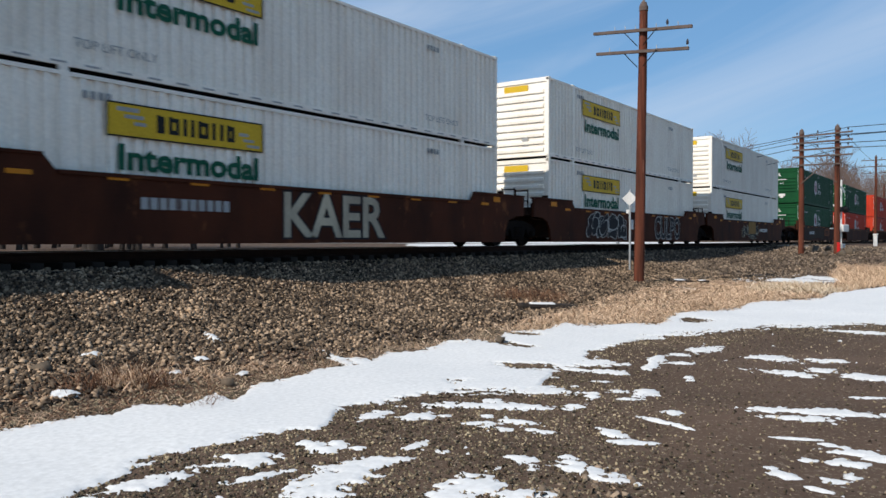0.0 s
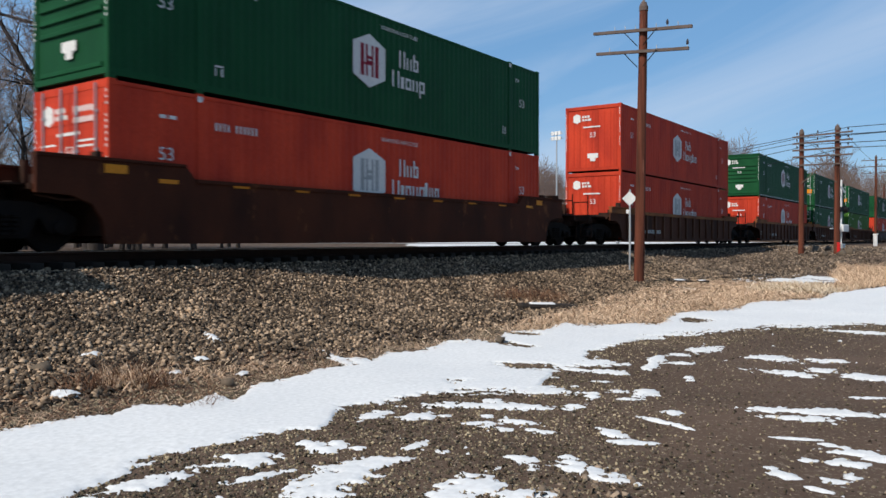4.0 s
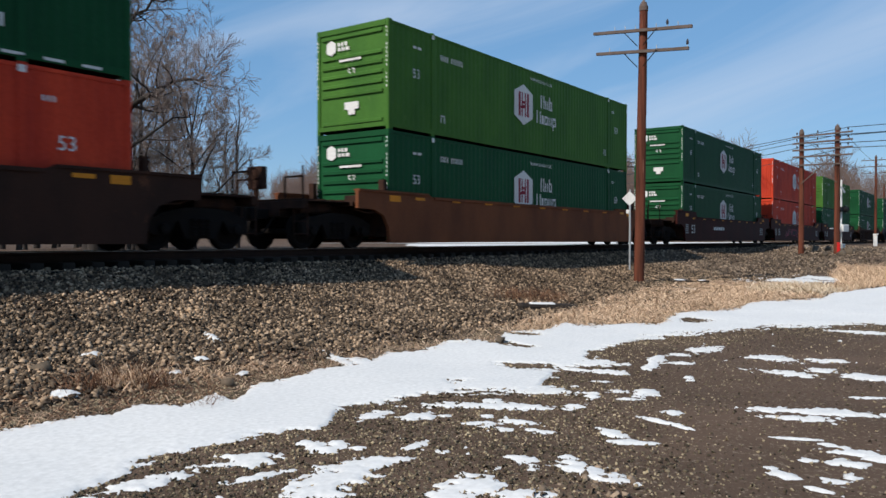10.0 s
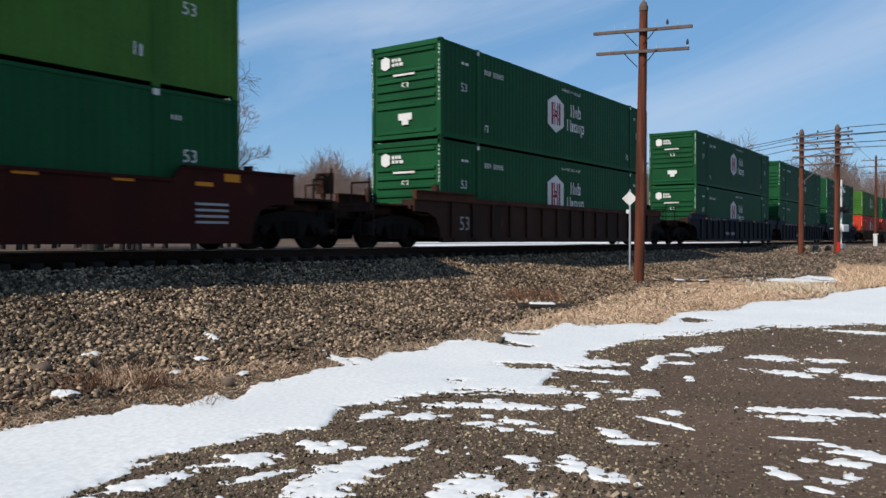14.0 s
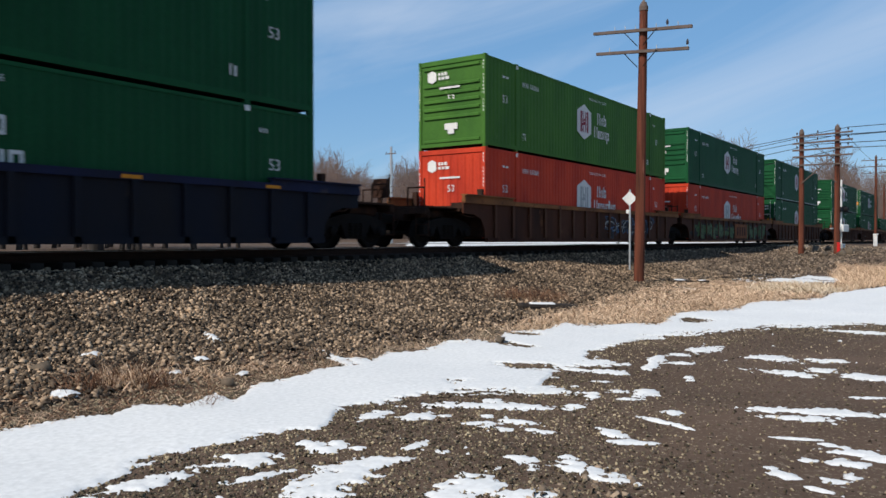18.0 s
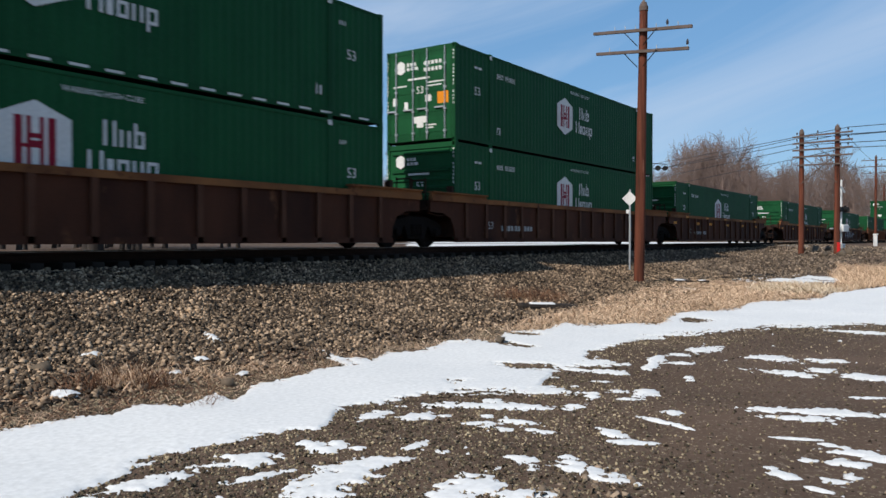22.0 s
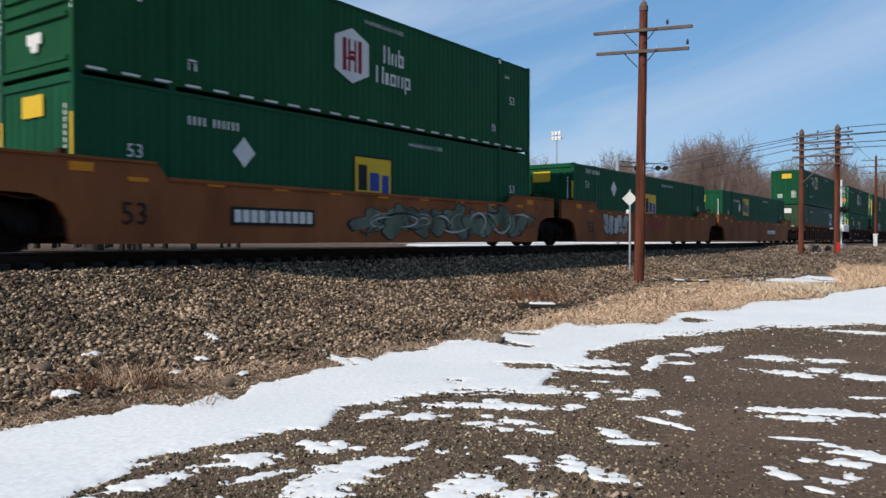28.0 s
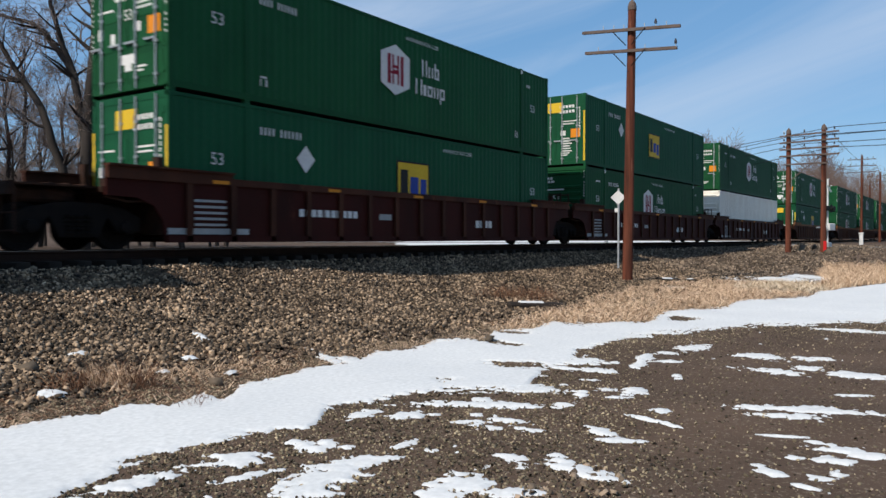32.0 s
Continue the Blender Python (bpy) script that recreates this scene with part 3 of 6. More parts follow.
strew("ballast", 150000, (2, 33), (6.6, 12.95), (.018, .058), 61, "stone", "angular grey-brown ballast stones on the bank",
      lambda x, y, r: in_view(x, y) & (r.uniform(0, 1, len(x)) < 0.3 + 0.7 * smooth_step(6.9, 8.2, y + 0.6 * wave(x, y, 1.7, 8))), 0.3, power=1.35)
strew("track_ballast", 17000, (2, 62), (12.9, 16.2), (.05, .1), 63, "stone", "grey ballast stones between the ties", in_view, 0.1, power=1.4)
strew("far_gravel", 7000, (36, 58), (-1, 7.5), (.04, .11), 66, "pale_stone", "pale grey-brown gravel on the road verge", in_view, 0.1)
strew("far_ballast", 26000, (31, 75), (6.2, 12.95), (.03, .1), 65, "pale_stone", "grey-brown ballast stones along the bank", in_view, 0.2, power=1.3)
def stony(x, y):
    """How stony the lot is: gravel along the snow, packed mud further out."""
    u, v = lot_axes(x, y)
    low = np.interp(u / np.maximum(v, .5), LOWER_S, LOWER_V) - v
    mud = smooth_step(.2, 1.6, u - .1 * v) * smooth_step(.6, 2.2, low + .5 * rough_noise(x, y, .9, 71))
    return 1 - .78 * mud + .35 * rough_noise(x, y, .9, 71)


def on_gravel(x, y, r):
    return in_view(x, y) & (r.uniform(0, 1, len(x)) < smooth_step(1.1, 2.2, x)) & (snow_depth(x, y) < .016 * r.uniform(0, 1, len(x)) ** 3) & (stony(x, y) > r.uniform(.05, 1.0, len(x)))


strew("gravel", 100000, (.8, 22), (-6, 8.6), (.005, .017), 67, "pebble", "loose brown and grey pebbles on packed soil", on_gravel, 0.15, power=1.8)
strew("gravel", 200000, (1.2, 20), (-4, 6.8), (.008, .024), 69, "olive_stone", "coarse olive and grey gravel along the snow", on_gravel, 0.1, power=2.3)
strew("gravel", 1500, (2.6, 4.8), (.2, 2.2), (.02, .055), 73, "pale_stone", "pale grey broken stone pressed into the lot",
      lambda x, y, r: (np.abs(y - .62 * x + .6) < .55 * r.uniform(.2, 1, len(x))), 0.0)


# ---- dead grass ----
def blades(name, n, area, length, seed, material, label, lean=0.7, width=.005, clump=0.0, keep=None):
    """Dry stalks, each a bent strip."""
    r = np.random.RandomState(seed)
    x, y = r.uniform(area[0], area[1], n), r.uniform(area[2], area[3], n)
    if clump:
        cx, cy = r.uniform(area[0], area[1], n // 45 + 1), r.uniform(area[2], area[3], n // 45 + 1)
        k = r.randint(0, len(cx), n)
        x, y = cx[k] + r.normal(0, clump, n), cy[k] + r.normal(0, clump, n)
    if keep is not None:
        q = keep(x, y, r)
        x, y = x[q], y[q]
    n = len(x)
    z = ground_z(x, y) - .01
    ln, th = r.uniform(*length, n), r.uniform(0, 2 * np.pi, n)
    out = lean + np.abs(r.normal(0, .28, n))
    d = np.stack([np.cos(th) * np.sin(out), np.sin(th) * np.sin(out), np.cos(out)], -1)
    bend = np.minimum(out + r.uniform(.2, .9, n), 1.75)
    d2 = np.stack([np.cos(th) * np.sin(bend), np.sin(th) * np.sin(bend), np.cos(bend)], -1)
    p0 = np.stack([x, y, z], -1)
    p1 = p0 + d * (ln * .55)[:, None]
    p2 = p1 + d2 * (ln * .45)[:, None]
    p2[:, 2] = np.maximum(p2[:, 2], z + .012)
    ph = r.uniform(0, np.pi, n)
    sd = np.stack([np.cos(ph), np.sin(ph), 0 * ph], -1) * (width * r.uniform(.6, 1.4, n))[:, None]
    v = np.stack([p0 - sd, p0 + sd, p1 - sd * .8, p1 + sd * .8, p2 - sd * .2, p2 + sd * .2], 1)
    i = (np.arange(n) * 6)[:, None]
    f = np.concatenate([i + np.array([[0, 1, 3, 2]]), i + np.array([[2, 3, 5, 4]])])
    ob = new(name, soup(name, v.reshape(-1, 3), f, material))
    return tagged(ob, label, "dry grass", kind="stuff")


def no_snow(x, y, r):
    return snow_depth(x, y) < 0.012


def beside(lo, hi):
    """Keeps what grows between two distances past the snow's upper edge."""
    return lambda x, y, r: (past_snow(x, y) > lo) & (past_snow(x, y) < hi * r.uniform(.3, 1, len(x))) & (snow_depth(x, y) < .008)


blades("dry_grass", 7000, (2.5, 7.6, 5.6, 8.0), (.06, .24), 81, "straw", "flattened tan dead grass at the foot of the bank", 1.1, .0034, .14, beside(-.05, 1.1))
blades("dry_grass", 320, (4.35, 4.75, 6.8, 7.1), (.12, .36), 94, "straw", "tan dead grass tuft standing at the foot of the bank", .45, .003, .12)
blades("dry_grass", 500, (5.0, 6.2, 6.5, 7.0), (.12, .3), 95, "straw", "pale dead grass lying across the stones", .9, .003, .14)
blades("dry_grass", 7000, (7.0, 13.0, 5.4, 7.8), (.08, .26), 82, "straw", "tan dead grass tufts beside the snow", 1.1, .0035, .15, beside(-.1, 1.3))
blades("dry_grass", 46000, (11.0, 27.0, 4.0, 8.6), (.1, .3), 83, "straw", "matted tan dead grass below the utility pole", .85, .006, .4,
       lambda x, y, r: (past_snow(x, y) > -.15) & (snow_depth(x, y) < .008) & (y < 6.9 + 0.11 * (x - 12) + .5 * wave(x, y, 1.3, 92)))
blades("dry_grass", 30000, (25, 40, -1.0, 6.5), (.15, .5), 84, "straw", "tall standing tan dead grass", .35, .007, .5,
       lambda x, y, r: (past_snow(x, y) > .2) & (y < .15 * x + .5 * wave(x, y, 1.1, 92)))
blades("dry_grass", 3600, (23.0, 27.5, 3.9, 5.6), (.12, .34), 90, "pale_straw", "low pale matted dead grass beside the snow", .6, .009, .4,
       lambda x, y, r: (past_snow(x, y) > .1) & (snow_depth(x, y) < .004))
blades("dry_grass", 3500, (8.0, 26, 3.6, 7.2), (.06, .2), 91, "straw", "short dead grass poking through the edge of the snow", .9, .004, .25,
       lambda x, y, r: np.abs(past_snow(x, y)) < .3)
blades("dry_weeds", 420, (3.9, 4.7, 6.6, 7.4), (.1, .4), 85, "weed", "red-brown dead weeds", .35, .003, .1, no_snow)
blades("dry_weeds", 900, (15.0, 16.6, 8.3, 9.3), (.15, .5), 86, "weed", "reddish dead weed clump on the ballast", .4, .003, .35)
blades("dry_weeds", 14000, (2.6, 20.0, 6.2, 9.0), (.03, .16), 87, "straw", "short dead stalks among the stones", 1.1, .003, 0, no_snow)
blades("dry_weeds", 6500, (2.2, 7.0, 6.0, 8.2), (.05, .2), 89, "weed", "brown dead leaves and stalks at the foot of the bank", 1.1, .005, .2, no_snow)
blades("dead_leaves", 11000, (1.9, 5.2, 6.1, 8.6), (.03, .1), 93, "weed", "dark brown dead leaves lodged between the stones", 1.2, .012, .25, no_snow)
blades("dry_stalks", 60, (4.35, 4.75, 5.65, 5.85), (.1, .24), 88, "weed", "thin dead weed stalks poking out of the snow", .4, .002, .06)

# ---- road crossing ----
road = new("road", grid("road", steps((57.5, 64.6, 0.5)), steps((-60, 12.4, 2), (12.4, 12.6, .1)), "asphalt", 0.03))
tagged(road, "grey asphalt road that crosses the track", "road", kind="structure")
road_far = new("road", grid("road", steps((57.5, 64.6, 0.5)), steps((16.2, 60, 2)), "asphalt", 0.06))
tagged(road_far, "grey asphalt road beyond the crossing", "road", kind="structure")
# ---- track ----
rail_outline = [(-0.07, 0), (0.07, 0), (0.07, 0.012), (0.012, 0.03), (0.01, 0.125), (0.036, 0.14), (0.036, 0.172), (0.028, 0.178),
                (-0.028, 0.178), (-0.036, 0.172), (-0.036, 0.14), (-0.01, 0.125), (-0.012, 0.03), (-0.07, 0.012)]
for side in (-1, 1):
    rail = new("rail", Shape().prism_x([(TRACK_Y + side * 0.753 + a, RAIL_Z - 0.18 + b) for a, b in rail_outline], -300, 900).mesh("rail", "rail_rust"))
    tagged(rail, "rusty steel rail of the main track", "rail", "rails of the track")
    part("running_surface", Shape().box(-300, 900, TRACK_Y + side * 0.753 - 0.027, TRACK_Y + side * 0.753 + 0.027, RAIL_Z - 0.004, RAIL_Z + 0.002), "steel", rail, "polished rail head")
tie_mesh = Shape().bevel_box(-0.115, 0.115, -1.3, 1.3, -0.12, 0.05, 0.015).mesh("tie", "tie")
for i in range(230):
    tie = new("tie", tie_mesh)
    tie.matrix_world = pose(-14 + i * 0.53 + 0.03 * math.sin(i * 7.1), TRACK_Y, RAIL_Z - 0.225, 0, 0, 0.6 * math.sin(i * 3.7))
    tagged(tie, "dark creosoted wooden railway tie in the ballast", "railway tie", "ties of the track")

# ---- containers ----
LEN, WID, HIGH = 16.154, 2.591, 2.896
POST = 1.98


def corrugated(x0, x1, y, z0, z1, pitch, depth, face=-1):
    """A wall of pressed sheet along x with upright folds; y is its outer plane, face the way it looks."""
    s = Shape()
    n = max(1, round((x1 - x0) / pitch))
    p = (x1 - x0) / n
    line = [(x0, 0)]
    for i in range(n):
        a = x0 + i * p
        line += [(a + p * 0.36, 0), (a + p * 0.5, 1), (a + p * 0.86, 1), (a + p, 0)]
    pts, fs = [], []
    for x, d in line:
        pts += [(x, y - face * depth * d, z0), (x, y - face * depth * d, z1)]
    for i in range(len(line) - 1):
        q = (2 * i, 2 * i + 2, 2 * i + 3, 2 * i + 1)
        fs.append(q if face < 0 else q[::-1])
    return s.add(pts, fs)


def end_ribs(s, x, y0, y1, rows, depth=0.05):
    """Horizontal pressed ribs standing out of an end wall that looks along -x."""
    for z, h in rows:
        s.add([(x, y0, z), (x, y1, z), (x, y1, z + h), (x, y0, z + h), (x - depth, y0 + .02, z + h * .08), (x - depth, y1 - .02, z + h * .08),
               (x - depth, y1 - .02, z + h * .75), (x - depth, y0 + .02, z + h * .75)],
              [(1, 0, 4, 5), (5, 4, 7, 6), (6, 7, 3, 2), (0, 3, 7, 4), (2, 1, 5, 6)])
    return s


def hexagon(x, z, w, h, y):
    return Shape().add([(x - w / 2, y, z - h * .3), (x, y, z - h / 2), (x + w / 2, y, z - h * .3), (x + w / 2, y, z + h * .3), (x, y, z + h / 2), (x - w / 2, y, z + h * .3)], [(0, 1, 2, 3, 4, 5)])


def plates(rects, y):
    """Upright rectangles (x0, x1, z0, z1) in a plane that looks along -y."""
    s = Shape()
    for a, b, c, d in rects:
        s.add([(a, y, c), (b, y, c), (b, y, d), (a, y, d)], [(0, 1, 2, 3)])
    return s


def plates_end(rects, x):
    """Upright rectangles (y0, y1, z0, z1), y from the far side, in a plane that looks along -x."""
    s = Shape()
    for a, b, c, d in rects:
        s.add([(x, WID - a, c), (x, WID - b, c), (x, WID - b, d), (x, WID - a, d)], [(0, 1, 2, 3)])
    return s


def each(name, rects, y, material, parent, label=""):
    """One part for each upright rectangle."""
    for q in rects:
        part(name, plates([q], y), material, parent, label)


def bars(x, z, widths, h, gap):
    """A row of bars that stands for a word that is not spelt out."""
    out = []
    for k, w in enumerate(widths):
        out.append((x, x + w, z, z + h))
        x += w + gap
    return out


def rings(x, z, sizes, stroke=.065, gap=.07):
    """Pairs of upright strokes, some closed to frames, (width, height, drop, closed) each, that stand for a maker's name."""
    out = []
    for w, h, drop, closed in sizes:
        top = z + min(h, .32) if closed else z + h
        out.append([(x, x + stroke, z - drop, z + h), (x + w - stroke, x + w, z, top)])
        if closed:
            out[-1] += [(x + stroke, x + w - stroke, z, z + stroke), (x + stroke, x + w - stroke, top - stroke, top)]
        x += w + gap
    return out


def container(kind, door=False, dashes=False):
    """A 53-foot box: frame, walls, roof, castings and its livery."""
    colour = {"hub": "green", "lime": "lime", "orange": "orange", "jb": "white", "emp": "emp", "emp_b": "emp", "emp_c": "emp", "rib": "grey_green", "white": "white"}[kind]
    word = {"hub": "dark green", "lime": "faded light green", "orange": "orange-red", "jb": "white", "emp": "dark green", "emp_b": "dark green", "emp_c": "dark green", "rib": "grey-green", "white": "white"}[kind]
    c = new("freight_container")
    tagged(c, f"{word} corrugated steel 53-foot freight container with " + ("locking-bar doors" if door else "ribbed end wall"), "freight container", "containers on the train")
    fr = Shape()
    for y0, y1 in ((0, 0.11), (WID - 0.11, WID)):
        for x0, x1 in ((0, 0.11), (LEN - 0.11, LEN)):
            fr.bevel_box(x0, x1, y0, y1, 0.03, HIGH - 0.01, 0.012)
        fr.box(0.11, LEN - 0.11, y0 + (0.005 if y0 == 0 else .05), y1 - (.05 if y0 == 0 else 0.005), HIGH - 0.1, HIGH - 0.03)
        fr.box(0.11, LEN - 0.11, y0 + (0.0 if y0 == 0 else .05), y1 - (.05 if y0 == 0 else 0.0), 0.06, 0.19)
        for px in (POST, LEN - POST):
            fr.box(px - 0.06, px + 0.06, y0 - (0.004 if y0 == 0 else -.04), y1 + (.004 if y0 else -0.04), 0.19, HIGH - 0.09)
    for x0, x1 in ((0.0, 0.1), (LEN - 0.1, LEN)):
        fr.box(x0 + .004, x1 - .004, 0.11, WID - 0.11, 0.085, 0.2)
        fr.box(x0 + .004, x1 - .004, 0.11, WID - 0.11, HIGH - 0.16, HIGH - 0.012)
    part("frame", fr, colour, c)
    cast = Shape()
    for px in (0.0, POST - 0.08, LEN - POST - 0.08, LEN - 0.17):
        for y0 in (-0.006, WID - 0.11):
            for z0 in (0.0, HIGH - 0.118):
                cast.bevel_box(px, px + 0.17, y0, y0 + 0.116, z0, z0 + 0.12, 0.012)
    tagged(part("corner_steel", cast, colour, c), "steel corner castings", kind="stuff")
    pitch, deep = {"rib": (4.0, 0.004), "jb": (0.26, 0.06), "white": (0.26, 0.06)}.get(kind, (0.23, 0.011))
    for name, y, face in (("side_wall", 0.016, -1), ("side_wall", WID - 0.016, 1)):
        s = Shape()
        for x0, x1 in ((0.11, POST - .06), (POST + .06, LEN - POST - .06), (LEN - POST + .06, LEN - 0.11)):
            w = corrugated(x0, x1, y, 0.19, HIGH - 0.1, pitch, deep, face)
            s.add(w.v, w.f)
        part(name, s, colour, c)
    roof = Shape().box(0.11, LEN - .11, 0.06, WID - .06, HIGH - 0.05, HIGH - 0.022)
    for i in range(24):
        roof.box(0.4 + i * 0.65, 0.62 + i * 0.65, 0.16, WID - .16, HIGH - 0.022, HIGH - 0.006)
    part("roof", roof, colour, c)
    part("floor", Shape().box(0.11, LEN - .11, 0.06, WID - .06, 0.06, 0.16), "iron", c)
    part("rear_wall", Shape().box(LEN - 0.05, LEN - 0.02, .11, WID - .11, .2, HIGH - .16), colour, c)
    if door:
        for a in (0.115, WID / 2 + 0.004):
            b = a + WID / 2 - 0.119
            d = Shape().box(0.012, 0.05, a, b, 0.205, HIGH - 0.165)
            leaf = part("door", d, colour, c)
            for k in range(4):
                z = 0.32 + k * 0.61
                part("door_panel", Shape().box(0.002, 0.0118, a + .06, b - .06, z, z + 0.46), colour, leaf)
            for yy in (a + 0.24, b - 0.28):
                rods = Shape()
                rods.tube([(-0.03, yy, 0.1), (-0.03, yy, HIGH - 0.06)], 0.018, 6)
                for z in (0.3, 0.95, 1.6, 2.3):
                    rods.box(-0.04, 0.012, yy - .05, yy + .05, z, z + .05)
                rods.box(-0.055, -0.02, yy - .02, yy + .36, 1.02, 1.06)
                part("locking_bar", rods, "galv", leaf, "galvanised locking bar")
            for z in (0.35, 0.85, 1.4, 1.95, 2.45):
                yy = a - .03 if a < 1 else b - .05
                part("hinge", Shape().box(-0.012, 0.0118, yy, yy + .08, z, z + .1), colour, leaf)
    else:
        s = Shape().box(0.04, 0.06, 0.11, WID - 0.11, 0.2, HIGH - 0.16)
        ribs = []
        if kind in ("orange", "emp", "emp_b", "emp_c", "rib"):
            for k in range(8):
                y = 0.17 + k * 0.285
                ribs.append(Shape().prism_z([(0.04, y + .2), (0.012, y + .16), (0.012, y + .04), (0.04, y)], 0.22, HIGH - 0.2))
        else:
            ribs = [end_ribs(Shape(), 0.04, 0.2, WID - .2, [row]) for row in ([(0.22, .1), (0.98, .11), (1.24, .11), (1.5, .11), (1.76, .11), (2.02, .11), (2.58, .12)] if kind != "jb" else
                     [(0.25 + .26 * k, .15) for k in range(9)])]
        part("end_wall", s, colour, c)
        for rib in ribs:
            part("end_rib", rib, colour, c)
    Y = -0.008
    X = -0.006 if not door else -0.002
    if kind in ("hub", "lime", "orange"):
        logo = part("logo", hexagon(7.15, 1.62, 1.25, 1.36, Y), "mark_white", c, "white hexagonal logo plate")
        each("logo_bar", [(6.8, 6.94, 1.22, 2.02), (7.0, 7.08, 1.22, 2.02), (7.22, 7.3, 1.22, 2.02), (7.36, 7.5, 1.22, 2.02), (6.94, 7.0, 1.5, 1.56), (7.08, 7.22, 1.5, 1.62), (7.08, 7.22, 1.66, 1.74)], Y - .004,
             "mark_red" if kind != "orange" else "mark_grey", logo)
        rows = rings(8.36, 1.66, [(.25, .46, 0, 0), (.22, .31, 0, 0), (.22, .46, 0, 1)]) + rings(8.06, 1.12, [(.3, .44, 0, 0), (.13, .31, 0, 0), (.24, .31, 0, 1), (.23, .31, 0, 0), (.24, .31, .14, 1)])
        rows += rings(9.5, 1.12, [(.12, .44, 0, 0), (.2, .31, 0, 0), (.2, .31, 0, 1)]) if kind == "orange" else []
        for q in rows:
            part("letter_frame", plates(q, Y), "mark_white", c)
        hx = hexagon(0, 0, .34, .42, 0)
        part("end_logo", Shape().add([(X, WID - 0.55 - a, 2.36 + b) for a, _, b in hx.v], hx.f), "mark_white", c, "small white hexagonal logo")
        tagged(part("end_stencil", plates_end([(.8, .88, 2.38, 2.48), (.92, 1.0, 2.38, 2.48), (1.04, 1.14, 2.38, 2.48), (.8, .9, 2.25, 2.34), (.94, 1.04, 2.25, 2.34), (1.08, 1.22, 2.25, 2.34),
                                      (.85, 1.65, 2.0 - .06, 2.0)], X), "mark_white", c), kind="stuff")
        part("end_label", plates_end([(1.05, 1.55, .62, .82), (1.18, 1.42, .48, .62)], X), "mark_white", c, "white placard")
        for q, z in ((.025, 1.0), (WID - .075, 1.1)):
            tagged(part("edge_mark", plates_end([(q, q + .034, z + .11 * i, z + .11 * i + .055) for i in range(15) if i not in (4, 11)], -0.004), "mark_white", c, "upright row of small white letters"), kind="stuff")
        write("lettering", "53", 0.26, 1.02, Y, 1.5, "mark_white", c)
        write("lettering", "53", 0.22, X, WID - 1.15, 1.52, "mark_white", c, -90)
        write("lettering", "53", 0.26, 14.75, Y, 1.5, "mark_white", c)
        tagged(part("stencilled_number", plates(bars(2.35, 2.2, [.045] * 4, .16, .06) + bars(2.88, 2.2, [.045] * 6, .16, .06) + bars(14.5, 2.3, [.04] * 3, .1, .05) + [(14.1, 14.24, 2.72, 2.84), (1.92, 2.04, 2.72, 2.84)], Y), "mark_white", c, "row of small white characters"), kind="stuff")
        write("lettering", "WARNING HIGH CUBE", 0.11, 7.6, Y, 2.52, "mark_white", c)
        tagged(part("data_stencil", plates([(2.35, 2.55, .6, .64), (2.35, 2.38, .42, .58), (2.5, 2.55, .42, .58), (13.7, 13.74, .5, .75), (13.82, 13.88, .5, .72), (1.05, 1.2, 2.3, 2.37), (1.26, 1.42, 2.3, 2.37)], Y), "mark_white", c), kind="stuff")
    if kind == "rib":
        for k in range(25):
            x = 0.42 + k * 0.638
            part("side_rib", Shape().prism_z([(x - .055, .02), (x - .035, -.005), (x + .035, -.005), (x + .055, .02)], .19, HIGH - .1), "rib_light", c)
    if kind in ("jb",):
        part("yellow_panel", plates([(2.75, 6.4, 1.85, 2.48)], Y), "mark_yellow", c, "yellow panel with a dark border")
        part("panel_border", plates([(2.75, 6.4, 2.45, 2.48), (2.75, 6.4, 1.85, 1.88), (2.75, 2.78, 1.88, 2.45), (6.37, 6.4, 1.88, 2.45)], Y - .004), "mark_black", c)
        for q in rings(3.78, 2.0, [(.17, .34, 0, 1), (.24, .34, 0, 1), (.26, .34, 0, 0), (.25, .34, 0, 1), (.28, .34, 0, 0), (.2, .34, 0, 1)], .085, .09):
            part("letter_frame", plates(q, Y - .004), "mark_black", c)
        part("scroll", plates([(2.95, 3.4, 2.32, 2.4), (3.1, 3.5, 2.2, 2.27), (3.3, 3.55, 2.08, 2.15), (5.75, 6.0, 2.15, 2.22), (5.85, 6.15, 2.04, 2.1), (5.95, 6.3, 1.93, 1.99)], Y - .004), "mark_grey", c)
        write("lettering", "Intermodal", 0.46, 2.95, Y, 1.27, "mark_green", c, wide=1.18, bold=.022)
        part("end_panel", plates_end([(0.75, 1.75, 2.45, 2.68)], -0.002), "mark_yellow", c, "yellow panel")
        part("end_label", plates_end([(1.5, 1.75, .5, .8)], X), "mark_grey", c)
        write("lettering", "TOP LIFT ONLY", 0.17, 2.15, Y, 0.42, "mark_grey", c)
        each("rail_slot", [(.5 + .62 * i, .78 + .62 * i, .1, .135) for i in range(25)], -.006, "mark_grey", c)
        write("lettering", "TOP LIFT ONLY", 0.17, 12.3, Y, 0.42, "mark_grey", c)
        tagged(part("stencilled_number", plates(bars(12.4, 2.4, [.1] * 4, .14, .05) + bars(2.3, 2.45, [.1] * 4, .14, .05), Y), "mark_grey", c), kind="stuff")
